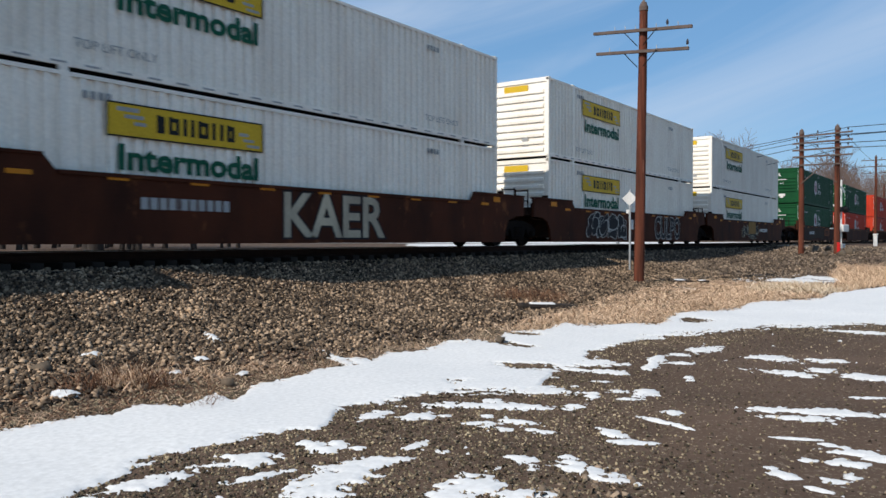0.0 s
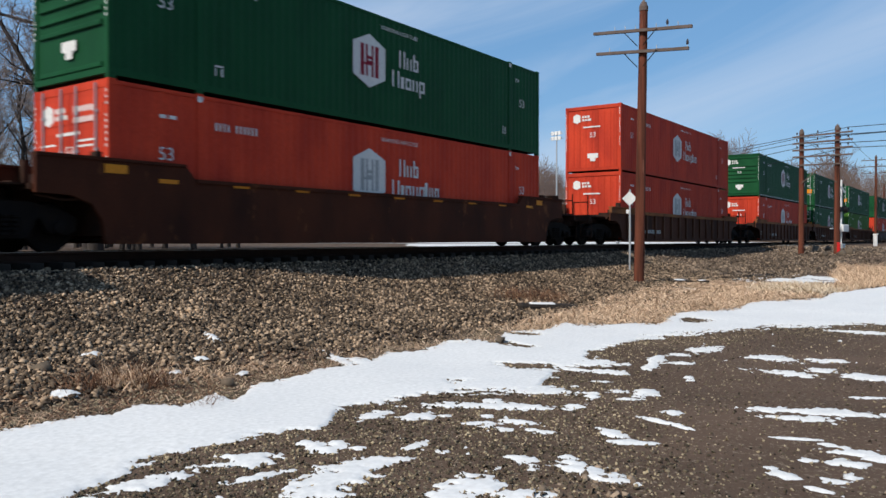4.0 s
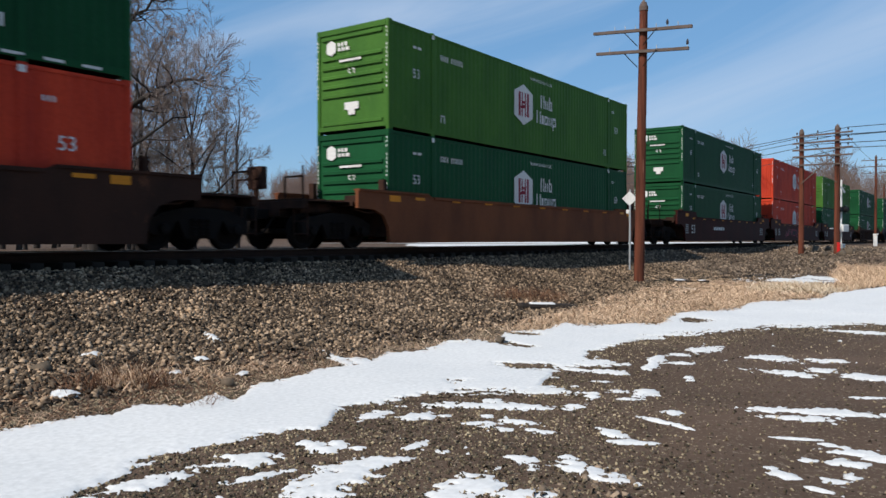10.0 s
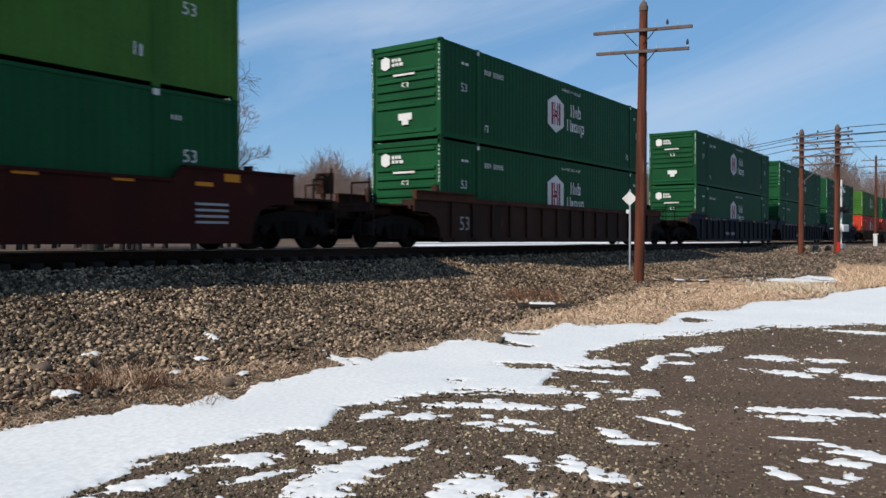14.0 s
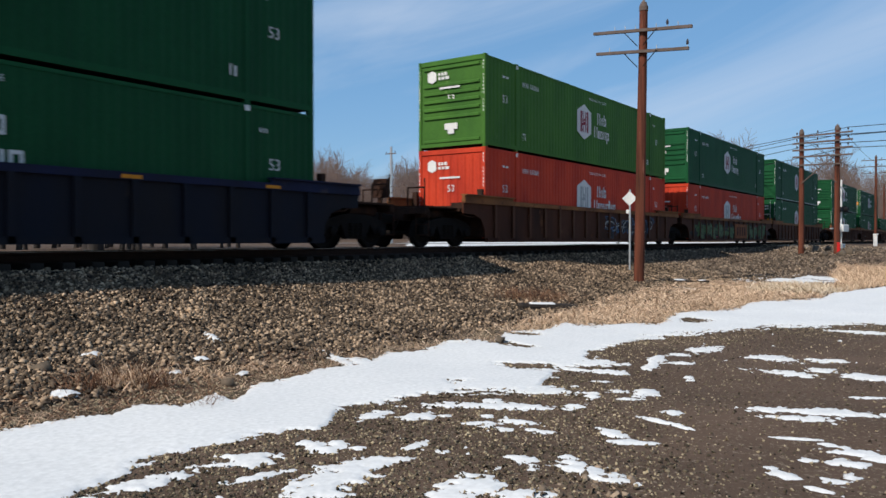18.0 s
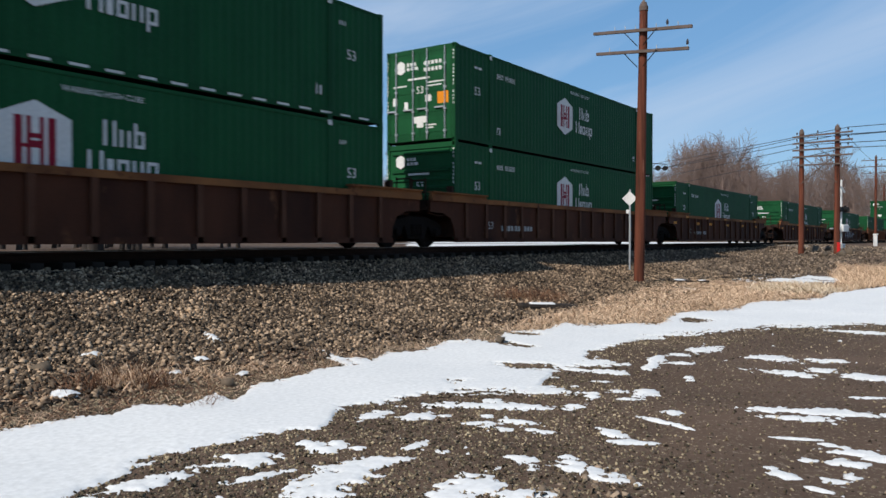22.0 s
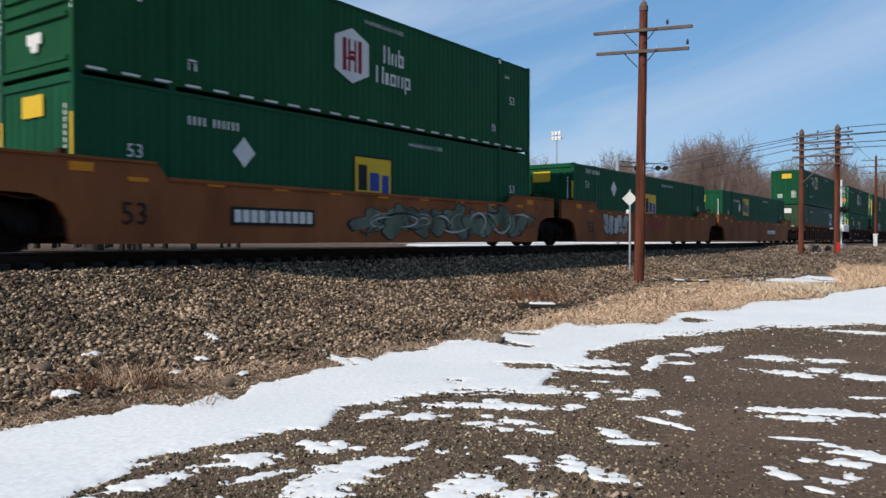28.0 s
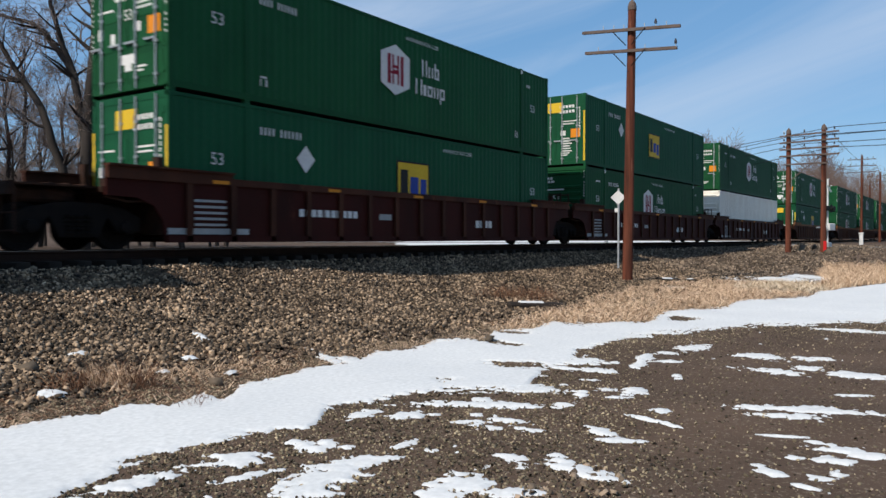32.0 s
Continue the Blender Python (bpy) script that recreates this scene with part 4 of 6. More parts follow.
    if kind in ("emp", "emp_b", "emp_c", "rib"):
        x0, dz = {"emp": (7.2, 0.0), "emp_b": (4.35, .5), "emp_c": (7.2, 0.0), "rib": (11.7, .35)}[kind]
        part("yellow_panel", plates([(x0, x0 + 1.5, 0.95 + dz, 2.1 + dz)], Y), "mark_white" if kind == "rib" else "mark_yellow", c, "square panel with a dark border")
        each("panel_border", [(x0, x0 + 1.5, .95 + dz, 1.0 + dz), (x0, x0 + 1.5, 2.05 + dz, 2.1 + dz), (x0, x0 + .05, 1.0 + dz, 2.05 + dz), (x0 + 1.45, x0 + 1.5, 1.0 + dz, 2.05 + dz)], Y - .004, "mark_black", c)
        part("letter_block", plates([(x0 + .16, x0 + .5, 1.22 + dz, 1.86 + dz)], Y - .004), "mark_black", c)
        each("letter_block", [(x0 + .6, x0 + .98, 1.22 + dz, 1.68 + dz), (x0 + 1.08, x0 + 1.36, 1.12 + dz, 1.64 + dz)], Y - .004, "mark_blue", c)
        if kind == "emp_b":
            write("lettering", "TOP LIFT ONLY", .17, 2.2, Y, .65, "mark_white", c)
        z, x = {"emp": (1.82, 3.75), "emp_c": (2.1, 3.75)}.get(kind, (1.95, 3.65))
        up, along = (.5, -1.3) if kind == "emp_c" else (0.0, 0.0)
        if kind != "rib":
            part("diamond", Shape().add([(x - .3, Y, z), (x, Y, z - .32), (x + .3, Y, z), (x, Y, z + .32)], [(0, 1, 2, 3)]), "mark_white", c, "white diamond placard")
        tagged(part("stencilled_number", plates(bars(2.35 + along, 2.25 + up * .6, [.05] * 4, .17, .07) + bars(2.95 + along, 2.25 + up * .6, [.05] * 6, .17, .07), Y), "mark_white", c, "row of small white characters"), kind="stuff")
        write("lettering", "53", 0.26, 1.0, Y, 1.5 + up, "mark_white", c)
        write("lettering", "53", 0.26, 14.75, Y, 1.5, "mark_white", c)
        part("end_panel", plates_end([(0.85, 1.6, 2.2, 2.6)], X), "mark_white" if kind == "rib" else "mark_yellow", c, "square panel")
        tagged(part("edge_stencil", plates_end([(0.5, .9, .6 + .09 * i, .64 + .09 * i) for i in range(4)] + [(1.6, 2.0 - .05 * (i % 3), .6 + .1 * i, .65 + .1 * i) for i in range(6)] + [(WID - .28, WID - .23, 1.2 + .12 * i, 1.28 + .12 * i) for i in range(10)], X), "mark_white", c), kind="stuff")
        if kind in ("emp", "emp_c"):
            part("edge_stripe", plates_end([(0.02, .09, .2, 2.2), (WID - .09, WID - .02, .2, 2.2)], -0.004), "mark_yellow", c, "yellow edge stripes")
        write("lettering", "WARNING HIGH CUBE", 0.11, 9.4, Y, 2.5, "mark_white", c)
    if door:
        tagged(part("door_stencil", plates_end([(1.45 + .14 * i, 1.54 + .14 * i, z, z + .11) for i in range(5) for z in (2.36, 2.16)] + [(1.55, 2.2, 1.8, 1.84), (1.55, 2.1, 1.7, 1.74), (.25, .42, 1.22, 1.46), (.7, .84, 1.05, 1.3), (1.5, 1.72, 1.25, 1.45), (.25, .8, 1.77, 1.81), (1.5, 1.9, .52, .56), (1.5, 1.8, .44, .48)], -0.002), "mark_white", c, "white lettering plates"), kind="stuff")
        part("door_placard", plates_end([(1.95, 2.35, 1.15, 1.5)], -0.002), "mark_orange", c, "orange placard")
    if dashes:
        each("reflective_dash", [(0.25 + k * .68, .25 + k * .68 + .36, .09, .14) for k in range(23)], -0.006, "mark_white", c)
    return c


# ---- well cars ----
# lower edge of a car side with the arches over the trucks
ARCH = [(-1.4, 1.0), (-.8, .98), (-.42, .84), (-.22, .55), (-.17, .16), (16.33, .16), (16.38, .55), (16.58, .84), (16.96, .98), (17.55, 1.0)]


def side_outline(top):
    return ARCH + [(17.55, top - .04), (14.65, top), (14.4, 1.37), (1.75, 1.37), (1.5, top), (-1.4, top - .04)]


def make_wheelset():
    s = Shape()
    s.lathe_y(0, 0, [(-0.85, 0.07), (0.85, 0.07)], 10)
    for side in (-1, 1):
        y = side * 0.72
        prof = [(-0.07, 0.3), (-0.07, 0.44), (-0.045, 0.46), (-0.02, 0.43), (0.07, 0.42), (0.07, 0.34), (0.03, 0.3), (0.05, 0.14), (0.09, 0.12), (0.09, 0.06)]
        s.lathe_y(0, 0, [(y + side * a, r) for a, r in prof], 28)
    return s


def truck(parent, x):
    """A two-axle bogie with side frames, springs and wheelsets."""
    t = new("truck")
    t.parent = parent
    t.location = (x, WID / 2, 0)
    for side in (-1, 1):
        y = side * 1.0
        s = Shape()
        s.prism_y([(-1.2, .36), (-1.0, .3), (-.75, .34), (-.55, .62), (-.36, .24), (.36, .24), (.55, .62), (.75, .34), (1.0, .3), (1.2, .36), (1.22, .6), (.95, .74), (.4, .86), (-.4, .86), (-.95, .74), (-1.22, .6)], y - .08, y + .08)
        for e in (-0.89, 0.89):
            s.lathe_y(e, .43, [(y + side * .09, .12), (y + side * .17, .11), (y + side * .19, .05)] if side > 0 else [(y - .19, .05), (y - .17, .11), (y - .09, .12)], 12)
        part("side_frame", s, "iron", t, "cast black side frame")
        sp = Shape()
        for e in (-.2, -.02, .16):
            for k in range(5):
                sp.tube([(e, y + side * .1, .3 + k * .075), (e, y + side * .1, .34 + k * .075)], .075, 8)
        part("springs", sp, "iron", t)
    part("bolster", Shape().box(-.2, .2, -.95, .95, .55, .88).box(-.4, .4, -.3, .3, .8, .98), "iron", t)
    for e in (-.89, .89):
        w = part("wheelset", WHEELSET, None, t, "steel wheels on an axle", True)
        w.location = (e, 0, .43)
    return t


def well_car(style, left_end, right_end, own_truck_left):
    """One well of a stack car. style: (ribbed, body paint, chord paint)."""
    ribbed, body, chord = style[:3]
    top = style[3] if len(style) > 3 else 1.66
    rib_paint = {"ribbed": "rib_worn", "tan": "tan", "oxide": "ribbed"}.get(body, body)
    c = new("well_car")
    words = {"old_tan": "faded orange-brown", "rust": "rusty brown", "oxide": "dark red-brown", "tan": "orange-brown", "ribbed": "brown", "dark_brown": "dark brown", "blue_dark": "dark blue"}[body]
    tagged(c, f"{words} " + ("ribbed" if ribbed else "smooth-sided") + " steel container well car on rails", "rail car", "well cars of the train")
    for near in (True, False):
        ya, yb = (-0.19, -0.09) if near else (WID + .09, WID + .19)
        out = -1 if near else 1
        sd = Shape()
        if ribbed:
            lo = ARCH + [(17.55, 1.34), (-1.4, 1.34)]
            sd.prism_y(lo, -0.13 if near else WID + .08, -0.08 if near else WID + .13)
        else:
            sd.prism_y(side_outline(top), ya, yb)
        side = part("side", sd, body, c)
        ch = Shape()
        yo = (ya - .012, yb + .02) if near else (ya - .02, yb + .012)
        if ribbed:
            ch.prism_y([(-1.4, 1.31), (17.55, 1.31), (17.55, 1.45), (-1.4, 1.45)], *yo)
            part("top_chord", ch, chord, c, "worn painted top chord")
            for a, b in ((-1.4, 1.45), (14.7, 17.55)):
                riser = part("end_chord", Shape().box(a, b, yo[0] + .02, yo[1] - .02, 1.45, 1.54), chord, c, "worn raised end of the chord")
                part("cap_plate", Shape().box(a, b, yo[0] - .05, yo[1] + .05, 1.54, 1.575), chord, riser)
            for k in range(15):
                x = 0.35 + k * 1.105
                po = Shape().prism_z([(x - .07, yo[0] if near else yo[1]), (x + .07, yo[0] if near else yo[1]), (x + .05, -0.13 if near else WID + .13), (x - .05, -0.13 if near else WID + .13)][::1 if near else -1], .16, 1.31)
                part("rib", po, rib_paint, c)
            part("bottom_sill", Shape().box(-.15, 16.31, yo[0], yo[1], .14, .27), body, c)
        else:
            ch.prism_y([(1.75, 1.33), (14.4, 1.33), (14.4, 1.4), (1.75, 1.4)], yo[0] - .03, yo[1] + .03)
            part("top_chord", ch, body, c)
            for a, b in ((-1.4, 1.5), (14.65, 17.55)):
                part("cap_plate", Shape().box(a, b, yo[0] - .03, yo[1] + .03, top - .04, top + .01), body, c)
            part("bottom_sill", Shape().box(-.15, 16.31, yo[0], yo[1] + .04, .14, .22), body, c)
    fl = Shape()
    for k in range(9):
        x = 0.1 + k * 1.98
        fl.box(x, x + .18, -.08, WID + .08, .2, .238)
    part("floor_beams", fl, "iron", c)
    for a, b, e, free in ((-1.4, -0.14, left_end, -1), (16.3, 17.55, right_end, 1)):
        s = Shape().box(a, b, .0, WID, 1.06, 1.16)
        s.box(a + .2, b - .2, WID / 2 - .4, WID / 2 + .4, .75, 1.06)
        w = -0.15 if free < 0 else 16.3
        s.box(w, w + .06, -.08, WID + .08, .3, 1.3)
        part("end_deck", s, "grime", c)
        for k in range(4):
            xx = a + .25 + .24 * k
            part("deck_bracket", Shape().box(xx, xx + .07, .02, .5, 1.16, 1.34).box(xx - .04, xx + .11, .02, .08, 1.3, 1.46), "grime", c)
        part("brake_pipe", Shape().tube([(a + .1, .05, .98), (a + .5, -.02, .9), (b - .4, -.02, .92), (b - .05, .1, 1.02)], .022, 6), "grime", c)
        part("guide_post", Shape().box(w + (-.12 if free < 0 else .06), w + (0 if free < 0 else .18), -.06, .12, 1.1, 1.78), "grime", c, "container guide post")
        part("guide_post", Shape().box(w + (-.12 if free < 0 else .06), w + (0 if free < 0 else .18), WID - .12, WID + .06, 1.1, 1.78), "grime", c, "container guide post")
        if e == "end":
            o = -3.05 if free < 0 else 17.55
            part("centre_sill", Shape().box(o, o + 1.65, WID / 2 - .45, WID / 2 + .45, .78, 1.1), "grime", c)
            part("end_beam", Shape().box(o if free < 0 else o + 1.5, o + .15 if free < 0 else o + 1.65, .05, WID - .05, .95, 1.126), "grime", c)
            part("platform", Shape().box(o, o + 1.65, .1, WID - .1, 1.13, 1.16), "grime", c)
            for k in range(5):
                xx = o + .12 + .32 * k
                part("grating_bar", Shape().box(xx, xx + .06, .12, WID - .12, 1.16, 1.19), "grime", c)
            part("reservoir", Shape().tube([(o + .3, .55, .98), (o + 1.35, .55, .98)], .14, 12), "grime", c, "air reservoir")
            q = o + .1 if free < 0 else o + 1.55
            g = Shape()
            for y in (.15, .75, WID - .75, WID - .15):
                g.tube([(q, y, 1.1), (q, y, 1.95 if y in (.15,) else 1.7)], .025, 6)
            g.tube([(q, .15, 1.7), (q, .75, 1.7)], .025, 6).tube([(q, WID - .75, 1.7), (q, WID - .15, 1.7)], .025, 6)
            for z in (.35, .65, .95):
                g.tube([(q, .0, z), (q, .45, z)], .018, 6)
            g.tube([(q, .0, .3), (q, .0, 1.15)], .018, 6).tube([(q, .45, .3), (q, .45, 1.15)], .018, 6)
            part("ladder", g, "grime", c, "steel grab irons and ladder")
            k = Shape()
            m = -3.68 if free < 0 else 19.2
            k.bevel_box(m, m + .65, WID / 2 - .1, WID / 2 + .1, .72, .95, .03)
            k.bevel_box(m if free < 0 else m + .4, m + .25 if free < 0 else m + .65, WID / 2 - .17, WID / 2 + .17, .66, 1.0, .04)
            part("coupler", k, "iron", c, "cast steel coupler")
            part("air_hose", Shape().tube([(m + .6 - .12 * i if free < 0 else m + .05 + .12 * i, WID / 2 - .3, .75 - .4 * math.sin(math.pi * i / 8)) for i in range(7)], .025, 6), "iron", c)
            if free < 0:
                bw = Shape()
                for i in range(16):
                    a0, a1 = 2 * math.pi * i / 16, 2 * math.pi * (i + 1) / 16
                    bw.tube([(q - .1, 1.75 + .27 * math.cos(a0), 1.72 + .27 * math.sin(a0)), (q - .1, 1.75 + .27 * math.cos(a1), 1.72 + .27 * math.sin(a1))], .018, 5)
                for a0 in (0, 1.05, 2.1):
                    bw.tube([(q - .1, 1.75 + .27 * math.cos(a0), 1.72 + .27 * math.sin(a0)), (q - .1, 1.75 - .27 * math.cos(a0), 1.72 - .27 * math.sin(a0))], .015, 5)
                bw.box(q - .06, q + .12, 1.5, 2.0, 1.45, 2.0)
                bw.tube([(q, 1.75, 1.1), (q, 1.75, 1.5)], .06, 6)
                part("brake_wheel", bw, "grime", c, "hand brake wheel and housing")
        else:
            g = Shape()
            q = a + .1 if free < 0 else b - .1
            for y in (.12, .6):
                g.tube([(q, y, 1.1), (q, y, 1.95)], .025, 6)
            g.tube([(q, .12, 1.9), (q, .6, 1.9)], .025, 6).tube([(q, .12, 1.55), (q, .6, 1.55)], .025, 6)
            part("ladder", g, "grime", c, "steel grab irons")
    if own_truck_left:
        truck(c, -1.7)
    truck(c, 17.854)
    y = -0.208
    refl = []
    for k in range(9 if not ribbed else 5):
        x = 0.9 + k * (1.75 if not ribbed else 3.4)
        refl.append((x, x + .42, 1.28 if not ribbed else 1.33, 1.36 if not ribbed else 1.4))
    if not ribbed:
        refl += [(-.2, .25, top - .26, top - .1), (15.6, 16.0, top - .26, top - .1)]
    if not ribbed or body in ("blue_dark", "oxide"):
        each("reflector", refl, y if not ribbed else y - .002, "mark_amber", c)
    return c


WHEELSET = make_wheelset().mesh("wheelset", "iron")
# ---- the train ----
def rolled(t):
    """How far the train has come after t seconds."""
    return 20.892 * t + 0.0012 * t * t / 2 + 0.000185 * t ** 3 / 6


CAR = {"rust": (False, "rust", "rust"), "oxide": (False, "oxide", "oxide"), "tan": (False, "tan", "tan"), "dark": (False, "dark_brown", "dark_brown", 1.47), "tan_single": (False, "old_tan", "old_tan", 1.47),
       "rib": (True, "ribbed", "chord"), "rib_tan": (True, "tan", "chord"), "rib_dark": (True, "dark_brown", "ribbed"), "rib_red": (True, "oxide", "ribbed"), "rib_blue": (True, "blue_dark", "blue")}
# place of the left container end at the start, lower box, upper box, car, left joint, right joint
H, HD, HS = ("hub", False, False), ("hub", True, False), ("hub", False, True)
HDS = ("hub", True, True)
EB = ("emp_b", False, False)
LM, OR, ORD, JB, EM, EMD, RB, WH = ("lime", False, False), ("orange", False, False), ("orange", True, False), ("jb", False, False), ("emp", False, False), ("emp", True, False), ("rib", False, False), ("white", False, False)
CONSIST = [
    # unseen unit ahead of the first one in view, added for its shadow
    (-14.4, JB, JB, "rust", "end", "art"),
    (5.17, JB, JB, "rust", "art", "art"), (24.83, JB, JB, "rust", "art", "art"), (44.30, JB, JB, "rust", "art", "end"),
    (67.81, H, H, "rust", "end", "end"), (91.54, ORD, H, "rust", "end", "end"), (114.95, OR, OR, "rib", "end", "end"),
    (138.58, OR, HS, "rib", "end", "art"), (158.12, HD, HDS, "rib", "art", "art"), (177.70, LM, HD, "rib", "art", "end"),
    (201.28, OR, HS, "dark", "end", "end"), (224.88, H, LM, "tan_single", "end", "end"),
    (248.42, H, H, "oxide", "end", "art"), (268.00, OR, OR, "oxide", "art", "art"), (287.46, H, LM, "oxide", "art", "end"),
    (310.91, H, H, "rib_dark", "end", "end"),
    (334.24, H, H, "rib_blue", "end", "art"), (353.83, H, H, "rib_blue", "art", "art"), (373.41, H, H, "rib_blue", "art", "end"),
    (397.03, OR, LM, "rib", "end", "art"), (416.65, OR, H, "rib", "art", "art"), (436.18, HD, HS, "rib", "art", "end"),
    (459.74, H, HS, "rib", "end", "art"), (479.19, H, HD, "rib", "art", "art"), (498.62, H, None, "rib", "art", "end"),
    (522.16, H, None, "rib", "end", "end"), (545.65, H, None, "rib", "end", "end"), (569.6, H, None, "rib_tan", "end", "end"),
    (593.44, EM, HS, "tan", "end", "art"), (612.99, ("emp_c", False, False), None, "tan", "art", "art"), (632.56, EB, None, "tan", "art", "end"),
    (656.12, RB, EB, "rib", "end", "end"),
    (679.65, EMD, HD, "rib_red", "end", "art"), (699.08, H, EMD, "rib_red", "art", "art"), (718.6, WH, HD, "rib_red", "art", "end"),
    (742.2, EM, HD, "rib", "end", "end"), (765.7, H, H, "rib", "end", "art"), (785.3, H, HD, "rib", "art", "art"), (804.9, H, H, "rib", "art", "end")]
BASE = RAIL_Z + 0.244
boxes, cars, MOVERS, UNITS = {}, {}, [], []


def get_container(key):
    if key not in boxes:
        boxes[key] = container(*key)
        return boxes[key]
    return copy_thing(boxes[key], pose(0, 0, 0))


for s0, lower, upper, car, left, right in CONSIST:
    key = (car, left, right)
    if key not in cars:
        cars[key] = unit = well_car(CAR[car], left, right, left == "end")
    else:
        unit = copy_thing(cars[key], pose(0, 0, 0))
    MOVERS.append((unit, s0, RAIL_Z))
    UNITS.append(unit)
    for box, z in ((lower, BASE), (upper, BASE + HIGH)):
        if box:
            MOVERS.append((get_container(box), s0, z))


# ---- paintwork of single cars ----
def spray(unit, x0, x1, z0, z1, n, fill, edge, seed, ribbed=False, accent=None, wild=1.0, lift=0.0):
    """A row of slanting sprayed shapes with pointed ends and curls along a car side."""
    r = random.Random(seed)
    y = (-0.205 if not ribbed else -0.137) - lift
    w = (x1 - x0) / n
    for k in range(n):
        cx, cz = x0 + w * (k + .5), (z0 + z1) / 2 + r.uniform(-.08, .08)
        hx, hz = w * (r.uniform(.65, 1.0) if wild > .5 else .62), (z1 - z0) / 2 * (r.uniform(.6, 1.0) if wild > .5 else 1.05)
        skew, p, m, yk = r.uniform(-.5, .9) * wild, r.uniform(0, 6), 40, y - .004 * (k % 3)
        pts = []
        for i in range(m):
            a = 2 * math.pi * i / m
            rr = .8 + wild * (.26 * math.sin(2 * a + p) + .2 * math.sin(5 * a + 2 * p) + .12 * math.sin(9 * a + 3 * p)) + (1 - wild) * .3 * abs(math.sin(2 * a)) ** 1.5
            dz = hz * rr * math.sin(a)
            pts.append((cx + hx * rr * math.cos(a) + skew * dz, min(max(cz + dz, z0 - .03), z1 + .03)))
        out = part("graffiti", Shape().add([(cx + (a - cx) * 1.1, yk, cz + (b - cz) * 1.07) for a, b in pts], [tuple(range(m))]), edge, unit, "sprayed graffiti outline")
        part("graffiti_fill", Shape().add([(a, yk - .002, b) for a, b in pts], [tuple(range(m))]), fill, out)
        for j in range(3):
            t, a0, sweep, ra, rb = r.uniform(.025, .07), r.uniform(0, 6.3), r.uniform(1.4, 4.2), hx * r.uniform(.3, 1.0), hz * r.uniform(.25, .8)
            ox, oz = cx + hx * r.uniform(-.4, .4), cz + hz * r.uniform(-.25, .25)
            curl = []
            for i in range(14):
                a, q = a0 + sweep * i / 13, t * math.sin(math.pi * (i + .6) / 14.2)
                for e in (-.5, .5):
                    dz = (rb + e * q) * math.sin(a)
                    curl.append((ox + (ra + e * q) * math.cos(a) + skew * dz, y - .016 - .002 * j, min(max(oz + dz, z0 - .03), z1 + .03)))
            part("graffiti_stroke", Shape().add(curl, [(2 * i, 2 * i + 1, 2 * i + 3, 2 * i + 2) for i in range(13)]), (edge, accent or edge, fill)[j % 2 if j < 2 else r.randint(0, 1)], out)


def stencil(unit, x, z, widths, h, material="mark_white", ribbed=False, backing=None):
    y = (-0.206 if not ribbed else -0.137) - (.026 if backing else 0)
    row = bars(x, z, widths, h, .05)
    if backing:
        part("number_board", plates([(x - .08, row[-1][1] + .08, z - .06, z + h + .06)], y), backing, unit, "painted number board")
    each("letter_block", row, y - .004, material, unit)


def board(unit, x, z, w, h, ribbed=False, ink="oxide", base="tan"):
    y = -0.232 if not ribbed else -0.208
    part("painted_board", plates([(x, x + w, z, z + h)], y), base, unit, "painted board")
    each("letter_block", bars(x + w * .16, z + h * .2, [w * .1] * 4, h * .6, w * .09), y - .004, ink, unit)


def tag_word(unit, text, x, z, high, wide, fill, edge):
    """A sprayed word of fat letters with a contrasting outline, fitted to a width."""
    span = max(v.co.x for v in lettering(text, high, .03).vertices)
    outline = write("graffiti", text, high, x, -.206, z, edge, unit, wide=wide / span, bold=.075)
    fat = write("graffiti_fill", text, high, x, -.21, z, fill, unit, wide=wide / span, bold=.03)
    fat.parent = outline


NUM = [.15] * 4 + [.02] + [.15] * 6
U = UNITS
tag_word(U[1], "KAER", 6.75, .3, 1.0, 3.55, "spray_cream", "spray_dark")
stencil(U[1], 3.3, .78, NUM, .22, "mark_grey")
spray(U[2], 2.9, 6.6, .25, 1.28, 4, "spray_dark", "spray_white", 2, wild=.4)
each("letter_block", bars(6.95, .66, [.5, .5, .5], .42, .14), -.206, "mark_white", U[2])
tag_word(U[2], "CULPO", 10.0, .3, .98, 3.5, "spray_dark", "spray_white")
spray(U[3], 5.7, 9.6, .25, 1.28, 6, "spray_dark", "spray_cream", 4, wild=.75, accent="spray_cream")
part("painted_board", plates([(7.1, 8.85, .58, 1.34)], -.232), "spray_tan", U[3], "plain tan painted board")
stencil(U[3], 10.0, .72, NUM, .22)
spray(U[4], 1.2, 10.0, .25, 1.28, 7, "spray_brown", "spray_dark", 5, wild=.35)
stencil(U[4], 3.25, .7, NUM, .22, "mark_white", False, "mark_black")
board(U[4], 10.2, .55, 2.4, .62)
part("faded_patch", plates([(1.8, 3.4, .85, 1.25)], -.206), "spray_tan", U[4], "faded yellow patch")
spray(U[10], .8, 12.6, .22, 1.28, 13, "spray_dark", "spray_teal", 7, False, "spray_pink")
for k in (12, 13, 14):
    write("lettering", "53", .46, .7, -.21, .55, "mark_white", U[k], wide=1.0)
    stencil(U[k], 4.6, .75, NUM, .17)
    tagged(part("stencil_data", plates([(-.2, .25, .95 - .1 * i, 1.0 - .1 * i) for i in range(5)] + [(14.9, 15.7, .9 - .12 * i, .95 - .12 * i) for i in range(4)], -.206), "mark_grey", U[k], "rows of small stencilled lines"), kind="stuff")
spray(U[13], 3.4, 8.6, .3, 1.2, 5, "spray_dark", "spray_pink", 9)
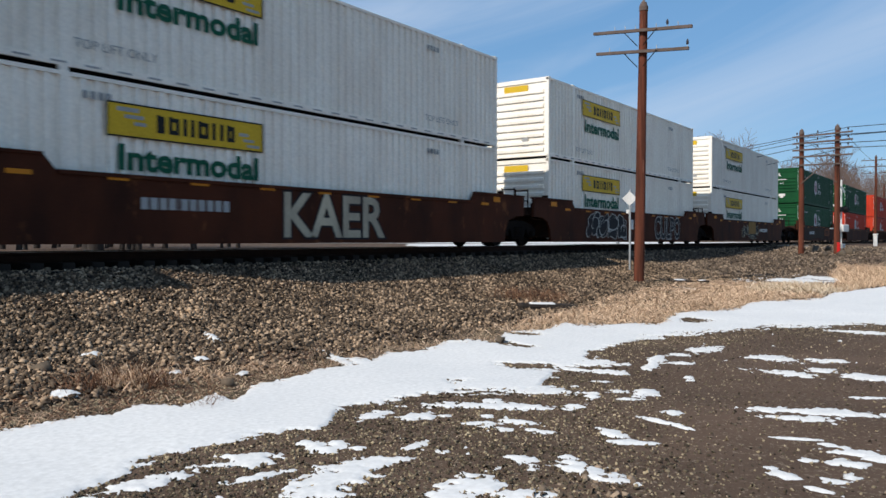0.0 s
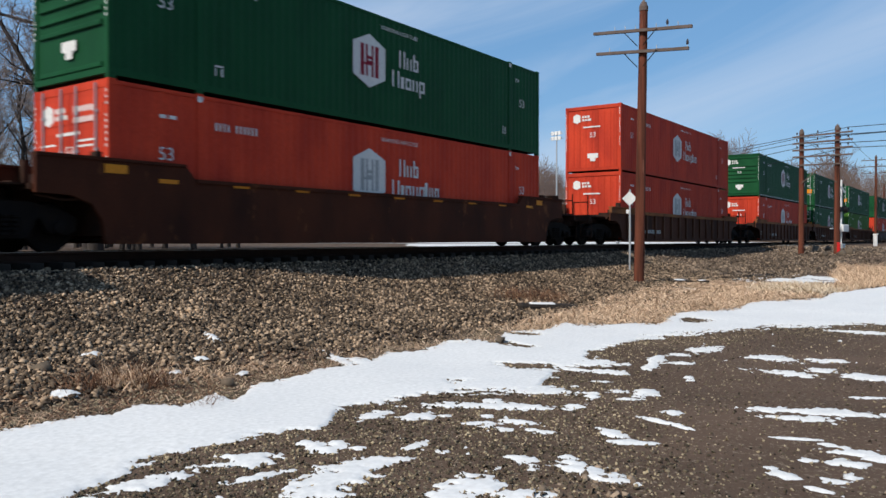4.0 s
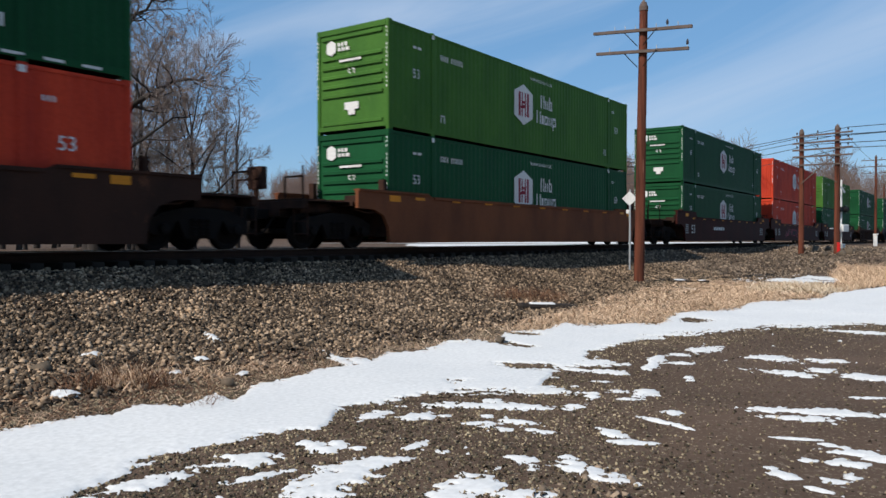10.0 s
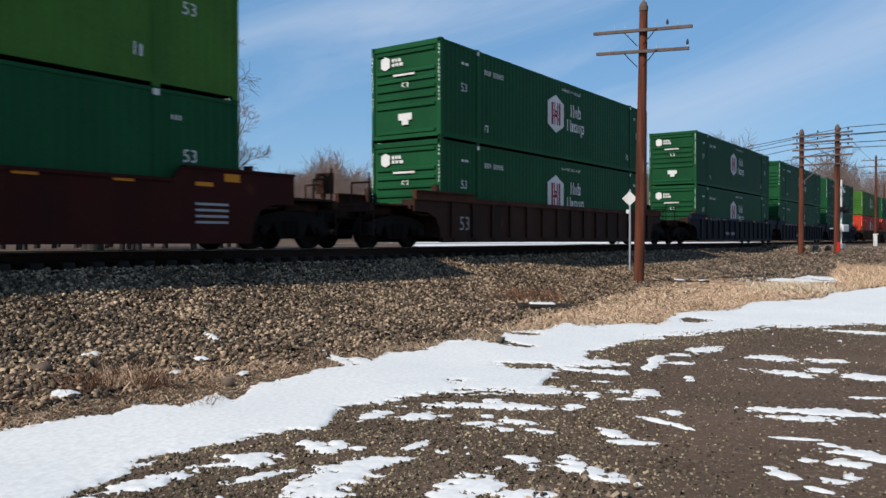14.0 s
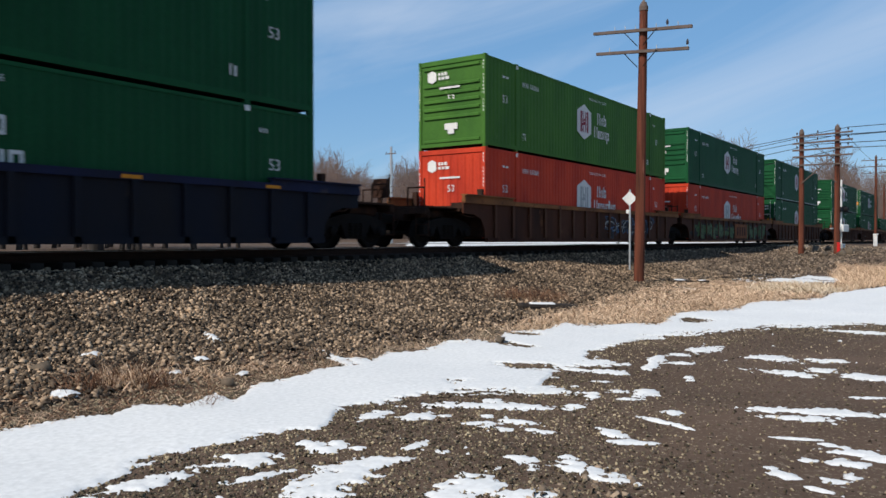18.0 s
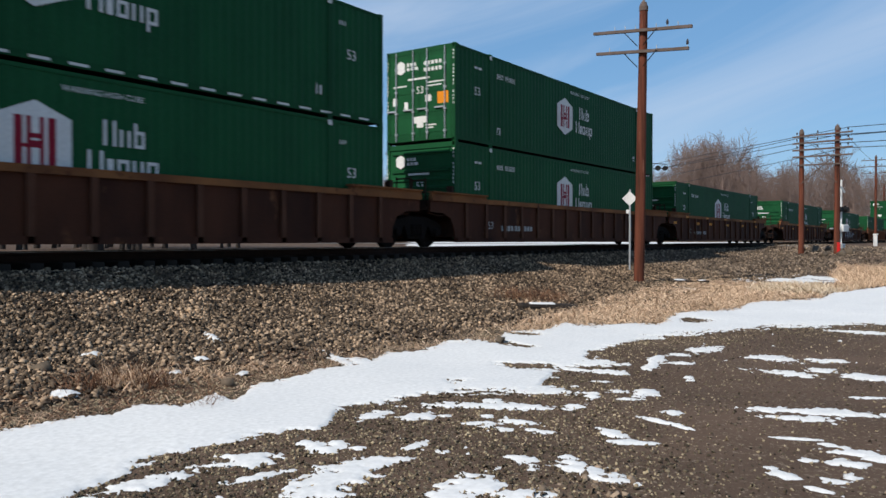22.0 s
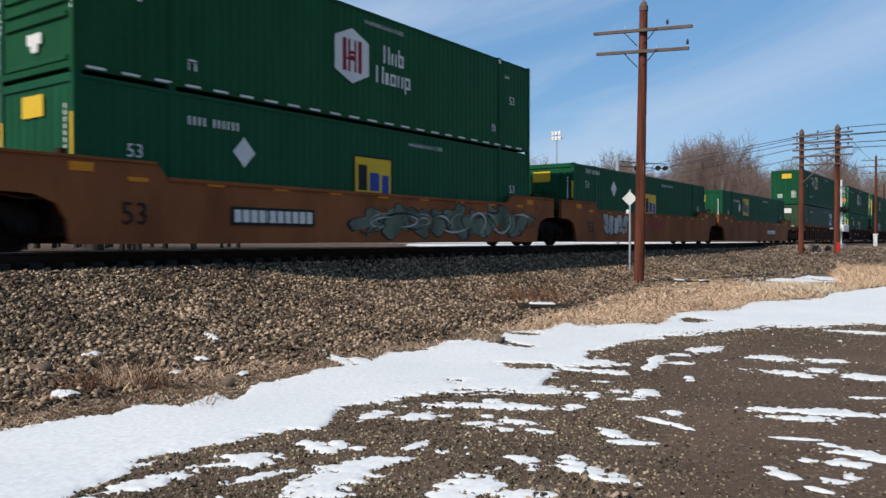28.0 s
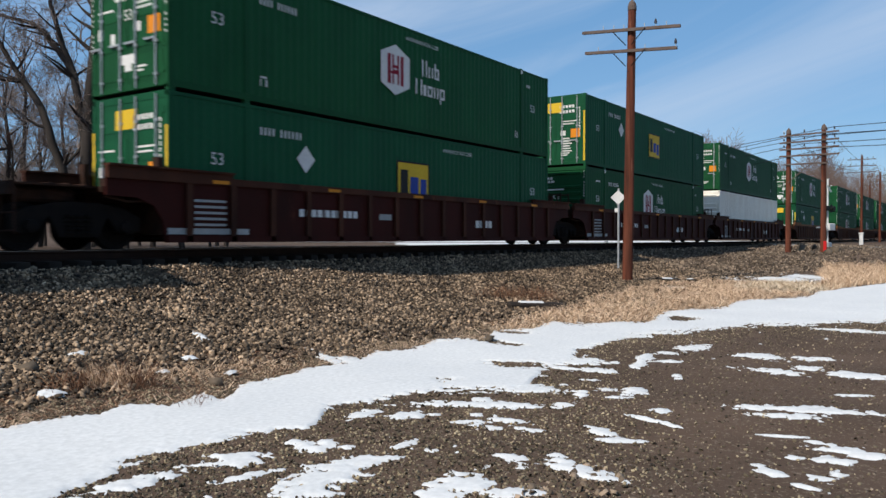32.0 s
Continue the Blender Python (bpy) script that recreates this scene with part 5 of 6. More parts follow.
spray(U[19], 9.0, 14.0, .3, 1.2, 6, "spray_dark", "spray_blue", 10, True, "spray_white")
spray(U[20], .8, 15.8, .18, 1.26, 9, "spray_dark", "spray_brown", 21, True, "spray_pink")
spray(U[20], 1.0, 8.0, .22, 1.2, 7, "spray_green", "spray_dark", 11, True, lift=.03)
board(U[20], 8.1, .3, 2.8, .85, True)
spray(U[20], 10.9, 15.6, .22, 1.24, 6, "spray_green", "spray_dark", 12, True, lift=.03)
spray(U[26], 5.2, 10.6, .3, 1.2, 8, "spray_white", "spray_blue", 13, True)
part("faded_patch", plates([(11.4, 12.9, .45, .95)], -.137), "tan", U[25], "faded orange patch")
write("lettering", "53", .3, 13.4, -.14, .6, "mark_black", U[25])
write("lettering", "53", .42, .75, -.14, .5, "mark_grey", U[15])
for k in (28, 29, 30):
    write("lettering", "53", .42, .75, -.21, .5, "mark_black", U[k])
stencil(U[28], 3.3, .58, [.17] * 4 + [.03] + [.17] * 6, .26, "mark_white", False, "mark_black")
spray(U[28], 7.4, 15.6, .22, 1.28, 9, "spray_teal", "spray_dark", 14, False, "spray_white")
spray(U[29], 2.3, 4.7, .4, 1.22, 5, "spray_white", "spray_dark", 15, wild=.35)
board(U[29], 6.7, .58, 2.7, .67, False, "mark_red", "tan")
stencil(U[30], 9.9, .6, [.17] * 4 + [.03] + [.17] * 6, .26, "mark_white", False, "mark_black")
for k in (7, 8, 9, 6, 22, 23, 24):
    stencil(U[k], 2.4, .5, NUM, .16, "mark_grey", True)
    write("lettering", "125T" if k in (7, 8, 9) else "53", .24, -.1 if k in (7, 8, 9) else 1.6, -.14, .55, "mark_grey", U[k])
for k in (16, 17, 18):
    stencil(U[k], 4.9, .5, NUM, .16, "mark_grey", True)
    each("edge_stripe", [(1.9 + .55 * i, 1.95 + .55 * i, 1.28, 1.44) for i in range(4)], -.216, "mark_white", U[k])
for k in (24, 25, 26, 31):
    each("reflector", [(x, x + .46, 1.0, 1.12) for x in (-.75, 2.85, 5.06, 8.4, 11.7, 14.98)], -.134, "mark_amber", U[k])
    each("reflector", [(x, x + .42, 1.33, 1.41) for x in (.9, 4.3, 7.7, 11.1, 14.5)], -.21, "mark_amber", U[k])
for k in (32, 33, 34):
    stencil(U[k], 3.4, .72, NUM, .17, "mark_white", True)
    stencil(U[k], 11.0, .55, [.2, .2, .2, .2], .22, "mark_white", True)
    tagged(part("stencil_data", plates([(.5, 1.3, .95 - .12 * i, 1.0 - .12 * i) for i in range(5)] + [(-.12, 1.9, .3, .42), (6.3, 6.8, .7, .85)], -.137), "mark_grey", U[k], "rows of small stencilled lines"), kind="stuff")


def motions():
    """The whole train rolls to the left at an even speed."""
    for ob, s0, z in MOVERS:
        walk(ob, [(t, pose(s0 - rolled(t), TRACK_Y - WID / 2, z)) for t in (0.0, 6.4, 12.8, 19.2, 25.6, 32.0)])


# ---- poles, signs and wires ----
def crossarm(parent, x, y, z, half, pins, thick=.045, tilt=0.0, braces=True):
    """A timber arm across the line with steel pins, and two flat braces."""
    a = part("crossarm", Shape().add([(x + s * thick, y + e * half, z + e * tilt + h) for e in (-1, 1) for s in (-1, 1) for h in (-.045, .045)],
                                     [(0, 1, 3, 2), (4, 6, 7, 5), (0, 4, 5, 1), (2, 3, 7, 6), (0, 2, 6, 4), (1, 5, 7, 3)]), "arm", parent, "grey weathered timber crossarm")
    for q, glass in pins:
        yy = y + q * half
        zz = z + q * tilt + .05
        part("pin", Shape().tube([(x, yy, zz), (x, yy, zz + .12)], .014, 6), "galv", a)
        if glass:
            part("insulator", Shape().tube([(x, yy, zz + .08), (x, yy, zz + .13), (x, yy, zz + .18), (x, yy, zz + .23)], [.04, .045, .034, .015], 10), "glassy", a, "dark glass insulator")
    if braces:
        for e in (-1, 1):
            part("brace", Shape().tube([(x - .07, y + e * .52, z - .03), (x - .1, y + e * .09, z - .5)], .015, 6), "iron", parent, "dark steel brace")
    return a


def post(p, x, y, z, high, r0, r1, lean=0.0):
    s = Shape().tube([(x, y, z - .5), (x, y, z + .2), (x + lean * .5, y - lean * .7, z + high * .5), (x + lean, y - lean * 1.4, z + high - .35)], [r0 * 1.04, r0, (r0 + r1) / 2, r1], 16)
    part("post", s, "pole", p)
    x, y = x, y - lean * 1.4
    part("cap", Shape().tube([(x + lean, y, z + high - .35), (x + lean, y, z + high - .22), (x + lean, y, z + high - .1), (x + lean, y, z + high)], [r1 * 1.12, r1 * 1.1, r1 * .8, .015], 16), "arm", p, "rounded pole top")


main_pole = new("utility_pole")
tagged(main_pole, "tall weathered red-brown wooden utility pole with two bare crossarms", "utility pole")
post(main_pole, 23.73, 9.23, .16, 8.9, .165, .125, .07)
crossarm(main_pole, 23.6, 9.13, 8.06, 1.6, [(-.73, 0), (-.52, 1), (-.3, 0), (0.12, 0), (.33, 0), (.55, 0)], tilt=0.12)
crossarm(main_pole, 23.6, 9.13, 7.4, 1.5, [(-.97, 1), (-.33, 0), (.7, 0)], tilt=.11)

twin = new("twin_utility_pole")
tagged(twin, "pair of red-brown wooden poles joined by stacked crossarms and cross braces", "utility pole")
for yy, hh in ((9.17, 7.15), (7.32, 7.25)):
    post(twin, 48.5, yy, .72, hh, .16, .125)
for k, zz in enumerate((7.35, 6.95, 6.55, 6.15)):
    crossarm(twin, 48.32, 8.07, zz + .08, 1.55, [(-.85, 1), (-.6, 1), (.15, 1), (.85, 1)] if k < 3 else [], braces=False, tilt=-.06 + .02 * k)
crossarm(twin, 48.32, 8.2, 5.75, 1.15, [], braces=False)
for ya, yb in ((9.17, 7.32), (7.32, 9.17)):
    part("brace", Shape().tube([(48.36, ya, 6.3), (48.36, yb, 4.7)], .03, 6), "arm", twin, "timber cross brace")

for xx, yy, hh, arms in ((104, 11.6, 10.4, 3), (118, 11.0, 9.4, 2), (150, 15.5, 10, 2)):
    far_pole = new("utility_pole")
    tagged(far_pole, "distant brown wooden utility pole with crossarms", "utility pole")
    post(far_pole, xx, yy, float(ground_z(xx, yy)), hh, .16, .12)
    for k in range(arms):
        crossarm(far_pole, xx - .15, yy, float(ground_z(xx, yy)) + hh - .6 - .75 * k, 1.5, [(-.8, 1), (-.4, 1), (.4, 1), (.8, 1)], braces=False)

light_pole = new("utility_pole")
tagged(light_pole, "thin pale utility pole beyond the track with short arms", "utility pole")
part("post", Shape().tube([(70, 57, .6), (70, 57, 12.2)], [.2, .14], 10), "galv", light_pole)
for zz in (11.4, 7.6, 6.9):
    crossarm(light_pole, 69.9, 57, zz, .8, [(-.8, 1), (.8, 1)], braces=False)


def wire(points, sag, radius=.014):
    """One strand of hanging wire through points."""
    s = Shape()
    pts = []
    for (a, b) in zip(points, points[1:]):
        for k in range(13):
            u = k / 12
            pts.append(Vector(a).lerp(Vector(b), u) - Vector((0, 0, sag * 4 * u * (1 - u))))
    s.tube(pts, radius, 4)
    w = new("overhead_wire", s.mesh("overhead_wire", "wire"))
    return tagged(w, "dark overhead wire strung between poles", "wire", "overhead wires")


for k, (e, zz) in enumerate(((-1.3, 7.98), (-.9, 7.6), (1.25, 7.55), (.3, 7.15), (-1.3, 6.85))):
    wire([(148 + 5 * k, 96 + 3 * e, 14.0 - .9 * k), (48.3, 8.07 + e, zz - .25), (8, -30 + e, zz - 2.2)], .8, .018)
for e, zz in ((-1.2, 7.65), (1.2, 7.7), (.5, 7.25)):
    wire([(48.3, 8.07 + e, zz - .25), (103.85, 11.6 + e, zz + 2.4 - .1)], .5, .018)

sign = new("diamond_sign")
tagged(sign, "white diamond railway sign on a thin steel post in the ballast", "sign")
SX, SY, SZ = 27.25, 10.95, .58
part("post", Shape().box(SX - .025, SX + .025, SY - .03, SY + .03, SZ - .4, SZ + 2.75), "galv", sign, "thin galvanised post")
u = Vector((math.sin(radians(21)), -math.cos(radians(21)), 0)) * .27
board = Shape()
front = [Vector((SX - .04, SY, SZ + 2.42)) + d for d in (-u, Vector((0, 0, -.27)), u, Vector((0, 0, .27)))]
back = [p + Vector((.012, .004, 0)) for p in front]
board.add(front + back, [(0, 1, 2, 3), (7, 6, 5, 4)] + [(i, i + 4, (i + 1) % 4 + 4, (i + 1) % 4) for i in range(4)])
part("board", board, "mark_white", sign, "white diamond board")
part("plate", Shape().box(SX - .04, SX - .03, SY + .01, SY + .13, SZ + 1.88, SZ + 2.02), "mark_white", sign, "small white plate")

# ---- level crossing signals ----
gate = new("crossing_signal")
tagged(gate, "white level-crossing mast with flashing-light heads, crossbuck and gate box", "crossing signal")
GX, GY = 57.0, 8.35
GZ = float(ground_z(GX, GY))
part("mast", Shape().tube([(GX, GY, GZ), (GX, GY, GZ + 4.55)], .06, 10), "mark_white", gate, "white mast")
part("base", Shape().bevel_box(GX - .2, GX + .2, GY - .2, GY + .2, GZ - .2, GZ + .35, .03), "galv", gate)
part("gate_box", Shape().bevel_box(GX - .3, GX + .25, GY - .45, GY + .3, GZ + 1.15, GZ + 1.6, .04), "mark_white", gate, "white gate mechanism box")
for e in (-1, 1):
    hd = part("light_head", Shape().tube([(GX - .05, GY + e * .42, GZ + 2.6), (GX - .25, GY + e * .42, GZ + 2.6)], [.16, .17], 14), "mark_black", gate, "black hooded light head")
    part("backboard", Shape().tube([(GX - .02, GY + e * .42, GZ + 2.6), (GX - .05, GY + e * .42, GZ + 2.6)], [.27, .27], 18), "mark_black", gate)
    part("crossbuck", Shape().add([(GX - .1 + h, GY - .28 * e - .07, GZ + 3.75) for h in (0, .02)] + [(GX - .1 + h, GY - .28 * e + .07, GZ + 3.67) for h in (0, .02)] +
                                  [(GX - .1 + h, GY + .28 * e - .07, GZ + 4.15) for h in (0, .02)] + [(GX - .1 + h, GY + .28 * e + .07, GZ + 4.07) for h in (0, .02)],
                                  [(0, 2, 6, 4), (1, 5, 7, 3), (0, 1, 3, 2), (4, 6, 7, 5), (0, 4, 5, 1), (2, 3, 7, 6)]), "mark_white", gate, "white crossbuck blade")
part("arm", Shape().tube([(GX, GY - .5, GZ + 2.6), (GX, GY + .5, GZ + 2.6)], .025, 6), "galv", gate)
part("counterweight", Shape().box(GX - .1, GX + .1, GY + .3, GY + 1.3, GZ + 1.3, GZ + 1.38), "galv", gate)

gate.matrix_world = pose(GX, GY, 0, 0, 0, 72) @ pose(-GX, -GY, 0)

cant = new("cantilever_signal")
tagged(cant, "silver cantilever mast with lattice arm and black signal heads", "crossing signal")
CX, CY = 62.0, 26.0
CZ = float(ground_z(CX, CY))
AX, AY = .58, -.81
part("mast", Shape().tube([(CX, CY, CZ), (CX, CY, CZ + 7.6)], .16, 10), "galv", cant, "silver mast")
for zz in (6.6, 7.0):
    part("arm", Shape().tube([(CX, CY, CZ + zz), (CX + AX * 4.2, CY + AY * 4.2, CZ + zz - .25)], .04, 6), "wire", cant, "dark lattice arm")
for k in range(6):
    a, b = .2 + .66 * k, .53 + .66 * k
    part("lattice", Shape().tube([(CX + AX * a, CY + AY * a, CZ + 6.6 - .06 * a), (CX + AX * b, CY + AY * b, CZ + 7.0 - .06 * b)], .025, 5), "wire", cant)
for a in (1.6, 3.4, 4.0):
    part("light_head", Shape().tube([(CX + AX * a, CY + AY * a, CZ + 6.45), (CX + AX * a - .3, CY + AY * a - .1, CZ + 6.4)], [.2, .22], 12), "mark_black", cant, "black hooded light head")

marker = new("marker_post", Shape().bevel_box(47.6, 47.74, 7.02, 7.18, .4, 1.35, .02).mesh("marker_post", "mark_red_bright"))
tagged(marker, "short bright red marker post beside the pole", "marker post")
box2 = new("signal_box", Shape().bevel_box(75.6, 75.9, 8.3, 8.6, .6, 1.9, .03).bevel_box(75.55, 75.95, 8.25, 8.65, 1.9, 2.0, .03).mesh("signal_box", "mark_white"))
tagged(box2, "small white railway equipment cabinet", "cabinet")

flood = new("floodlight_mast")
tagged(flood, "tall steel floodlight mast beyond the track", "floodlight")
FX, FY = 105.0, 53.7
part("post", Shape().tube([(FX, FY, .5), (FX, FY, 17.3)], [.16, .1], 10), "galv", flood)
for r in range(2):
    part("bar", Shape().tube([(FX - .35, FY + 1.0, 16.6 + .75 * r), (FX + .35, FY - 1.0, 16.6 + .75 * r)], .04, 6), "galv", flood)
    for k in range(3):
        u = (k - 1) * .62
        part("floodlight", Shape().bevel_box(FX + .2 * (1 - k) * .5 - .3, FX + .2 * (1 - k) * .5 - .02, FY - u - .24, FY - u + .24, 16.35 + .75 * r, 16.88 + .75 * r, .04), "mark_white", flood, "white floodlight")

# ---- debris ----
def old_tie(x, y, length, turn, tilt):
    o = new("old_tie")
    z = float(ground_z(x, y))
    part("beam", Shape().bevel_box(-length / 2, length / 2, -.13, .13, 0, .12, .04), "tie", o)
    part("snow_cap", Shape().bevel_box(-length * .3, length * .12, -.06, .11, .12, .14, .02), "snow", o, "thin cap of snow")
    o.matrix_world = pose(x, y, z - .02, tilt, 2, turn)
    return tagged(o, "discarded dark wooden tie with snow on it", "railway tie")


old_tie(14.5, 7.62, 1.3, -40, 5)
old_tie(25.0, 8.3, .9, -25, 8)
old_tie(25.6, 7.8, .8, 30, -5)


def rock(x, y, s, seed):
    v, f = scatter_stones(np.array([x]), np.array([y]), ground_z(np.array([x]), np.array([y])) + s * .25, np.array([s]), seed)
    return tagged(new("rock", soup("rock", v, f, "pebble")), "angular rock lying on the ground", "rock")


for q in ((5.08, 6.22, .13, 3), (9.5, 5.75, .16, 4), (4.2, 8.1, .14, 6), (3.6, 9.0, .15, 7), (47.2, 6.9, .5, 8), (47.9, 6.6, .42, 9), (50.6, 8.8, .55, 10), (51.4, 9.6, .4, 11), (46.3, 7.6, .35, 12), (52.3, 8.4, .45, 13)):
    rock(*q)


# ---- bare trees ----
def limb(out, p, d, length, radius, depth, r, droop=0.0, wander=0.22, kids=(3, 5)):
    """Grows one crooked branch and its twigs. out collects (points, radii, depth)."""
    n = 4 if depth > 1 else 3
    pts, rad = [p], [radius]
    for k in range(n):
        d = (d + Vector((r.gauss(0, wander * (1 if depth > 1 else .5)), r.gauss(0, wander * (1 if depth > 1 else .5)), r.gauss(0, wander * .6) + (0.1 if depth > 1 else .04) - droop))).normalized()
        p = p + d * (length / n)
        pts.append(p)
        rad.append(max(radius * (1 - .8 * (k + 1) / n), .006))
    out.append((pts, rad, depth))
    if depth > 0:
        for k in range(r.randint(*kids)):
            u = r.uniform(.25, 1.0)
            i = min(int(u * n), n - 1)
            q = pts[i].lerp(pts[i + 1], u * n - i)
            side = d.cross(Vector((r.gauss(0, 1), r.gauss(0, 1), r.gauss(0, 1)))).normalized()
            away = ((pts[i + 1] - pts[i]).normalized() * r.uniform(.5, 1.0) + side * r.uniform(.5, 1.0)).normalized()
            limb(out, q, away, length * r.uniform(.45, .7), max(rad[i] * .6, .006), depth - 1, r, droop, wander, kids)


def branches(out, lowest, highest, thin=.008):
    s = Shape()
    for pts, rad, depth in out:
        if lowest <= depth <= highest:
            s.tube(pts, [max(q, thin) for q in rad], 7 if depth >= 3 else 4 if depth == 2 else 3, False)
    return s


def guided(out, pts, r0, r1, r, depth=2, kids=6, droop=0.0, length=1.9):
    """A main limb along a few points, with branches of its own."""
    pts = [Vector(p) for p in pts]
    n = len(pts) - 1
    rad = [r0 + (r1 - r0) * i / n for i in range(n + 1)]
    fine, fr = [], []
    for i in range(n):
        for k in range(3):
            fine.append(pts[i].lerp(pts[i + 1], k / 3) + Vector((r.gauss(0, .05), r.gauss(0, .05), r.gauss(0, .04))))
            fr.append(rad[i] + (rad[i + 1] - rad[i]) * k / 3)
    fine.append(pts[-1])
    fr.append(rad[-1])
    out.append((fine, fr, 4))
    for k in range(kids):
        i = r.randint(len(fine) // 4, len(fine) - 2)
        along = (fine[i + 1] - fine[i]).normalized()
        side = along.cross(Vector((r.gauss(0, 1), r.gauss(0, 1), r.gauss(0, 1)))).normalized()
        limb(out, fine[i], (along * .6 + side).normalized(), length * r.uniform(.6, 1.2), max(fr[i] * .5, .02), depth, r, droop)


def big_tree():
    r = random.Random(5)
    out = []
    guided(out, [(19.0, 32.0, .6), (19.1, 31.9, 4), (19.25, 31.75, 7.5), (19.4, 31.6, 10.4), (19.2, 31.9, 12.2), (19.0, 32.2, 14.5)], .36, .1, r, 3, 10)
    guided(out, [(19.4, 31.6, 10.4), (19.75, 31.2, 11.6), (20.2, 30.7, 13.4), (20.5, 30.2, 15)], .18, .06, r, 3, 8)
    guided(out, [(19.1, 31.9, 5.6), (18.8, 32.4, 8.5), (18.3, 33.1, 10.1), (17.8, 33.8, 10.8), (16.4, 35.8, 11.4)], .2, .05, r, 3, 11)
    guided(out, [(19.2, 31.8, 5.2), (19.9, 30.8, 7.4), (20.6, 29.8, 8.1), (21.2, 29.0, 8.5), (21.8, 28.1, 8.4)], .17, .03, r, 3, 15, .03)
    guided(out, [(18.8, 32.3, .7), (18.5, 32.7, 4.6), (17.9, 33.6, 7.2), (17.4, 34.4, 8.8), (16.5, 35.7, 11.4)], .24, .07, r, 3, 12)
    guided(out, [(18.9, 32.3, 8.4), (18.4, 33, 10.5), (18.3, 33.1, 12.2), (18.0, 33.6, 14)], .14, .05, r, 3, 8)
    guided(out, [(19.2, 31.8, 4.6), (20.0, 30.9, 5.6), (20.8, 29.8, 6.6), (21.5, 28.7, 7.0)], .1, .02, r, 3, 9, .02)
    guided(out, [(19.3, 31.7, 9.6), (20.0, 30.9, 11.0), (20.6, 30.1, 11.9), (21.1, 29.4, 12.0)], .1, .03, r, 3, 9, .02)
    t = new("bare_tree")
    part("trunk", branches(out, 3, 4), "bark", t, "grey-brown forked trunk and limbs", True)
    part("crown", branches(out, 0, 2), "twig", t, "bare crooked branches and twigs")
    return tagged(t, "large leafless tree with crooked spreading limbs", "tree", "bare trees beyond the track")


def fan(out, p, d, length, radius, depth, r, kids=7):
    """A branch that forks into ever finer, fairly straight twigs."""
    n = 4 if depth > 1 else 3 if depth else 1
    pts, rad, dirs = [p], [radius], [d]
    for k in range(n):
        d = (d + Vector((r.gauss(0, .1), r.gauss(0, .1), r.gauss(0, .07) + .035))).normalized()
        p = p + d * (length / n)
        pts.append(p)
        rad.append(radius * (1 - .75 * (k + 1) / n))
        dirs.append(d)
    out.append((pts, rad, depth))
    if depth > 0:
        for k in range(kids):
            u = .2 + .8 * (k + r.uniform(0, .9)) / kids
            i = min(int(u * n), n - 1)
            along = dirs[i + 1]
            side = along.cross(Vector((r.gauss(0, 1), r.gauss(0, 1), r.gauss(0, 1)))).normalized()
            away = (along + side * r.uniform(.45, .95)).normalized()
            fan(out, pts[i].lerp(pts[i + 1], u * n - i), away, length * r.uniform(.42, .6) * (1.15 - .45 * u), max(rad[i] * .55, .006), depth - 1, r, kids)


def crown_tree(seed, high, wide, label, trunk=.55, limbs=11, kids=6, base=.2):
    """A leafless tree with a rounded crown of fine twigs."""
    r = random.Random(seed)
    out = []
    top = Vector((r.uniform(-.4, .4), r.uniform(-.4, .4), high * trunk))
    n = 5
    pts = [Vector((0, 0, -.3)).lerp(top, i / n) + Vector((r.gauss(0, .1), r.gauss(0, .1), 0)) * (i > 0) for i in range(n + 1)]
    rad = [high * .013 * (1 - .7 * i / n) for i in range(n + 1)]
    out.append((pts, rad, 4))
    for k in range(limbs):
        u = base + (1 - base) * (k + .5) / limbs
        i = min(int(u * n), n - 1)
        q = pts[i].lerp(pts[i + 1], u * n - i)
        a = k * 2.4 + r.uniform(-.4, .4)
        rise = .35 + 2.2 * u * u
        d = Vector((math.cos(a), math.sin(a), rise)).normalized()
        reach = wide * (1.0 - .35 * u) if k < limbs - 3 else high * (1 - trunk) * .8
        fan(out, q, d, reach * r.uniform(.85, 1.1), rad[i] * .45, 3, r, kids)
    t = new("bare_tree")
    part("trunk", branches(out, 3, 4, .015), "bark", t, "grey trunk and limbs", True)
    part("crown", branches(out, 0, 2, .0075), "twig", t, "fine bare twigs")
    return tagged(t, label, "tree", "bare trees beyond the track")


big_tree()
crown = "leafless tree with a rounded crown of fine twigs"
slim = "slender leafless tree with grey trunk and fine twigs"
kinds = [crown_tree(21, 14, 4.6, crown, .5, 14, 8), crown_tree(22, 15, 3.0, slim, .72, 13, 5), crown_tree(23, 12, 3.6, crown, .55, 11, 5), crown_tree(24, 14, 2.6, slim, .75, 12, 5)]


def place(a, d, size, k, first=[0, 0, 0, 0]):
    """A slender tree in the direction a (degrees from the track), d metres off."""
    x, y = d * math.cos(radians(a)), d * math.sin(radians(a))
    m = pose(x, y, float(ground_z(x, y)), 0, 0, 77 * k + 31 * d)
    m = m @ Matrix.Scale(size, 4)
    if not first[k % 4]:
        first[k % 4] = 1
        kinds[k % 4].matrix_world = m
    else:
        t = copy_thing(kinds[k % 4], m)
        t.scale = (size, size, size)


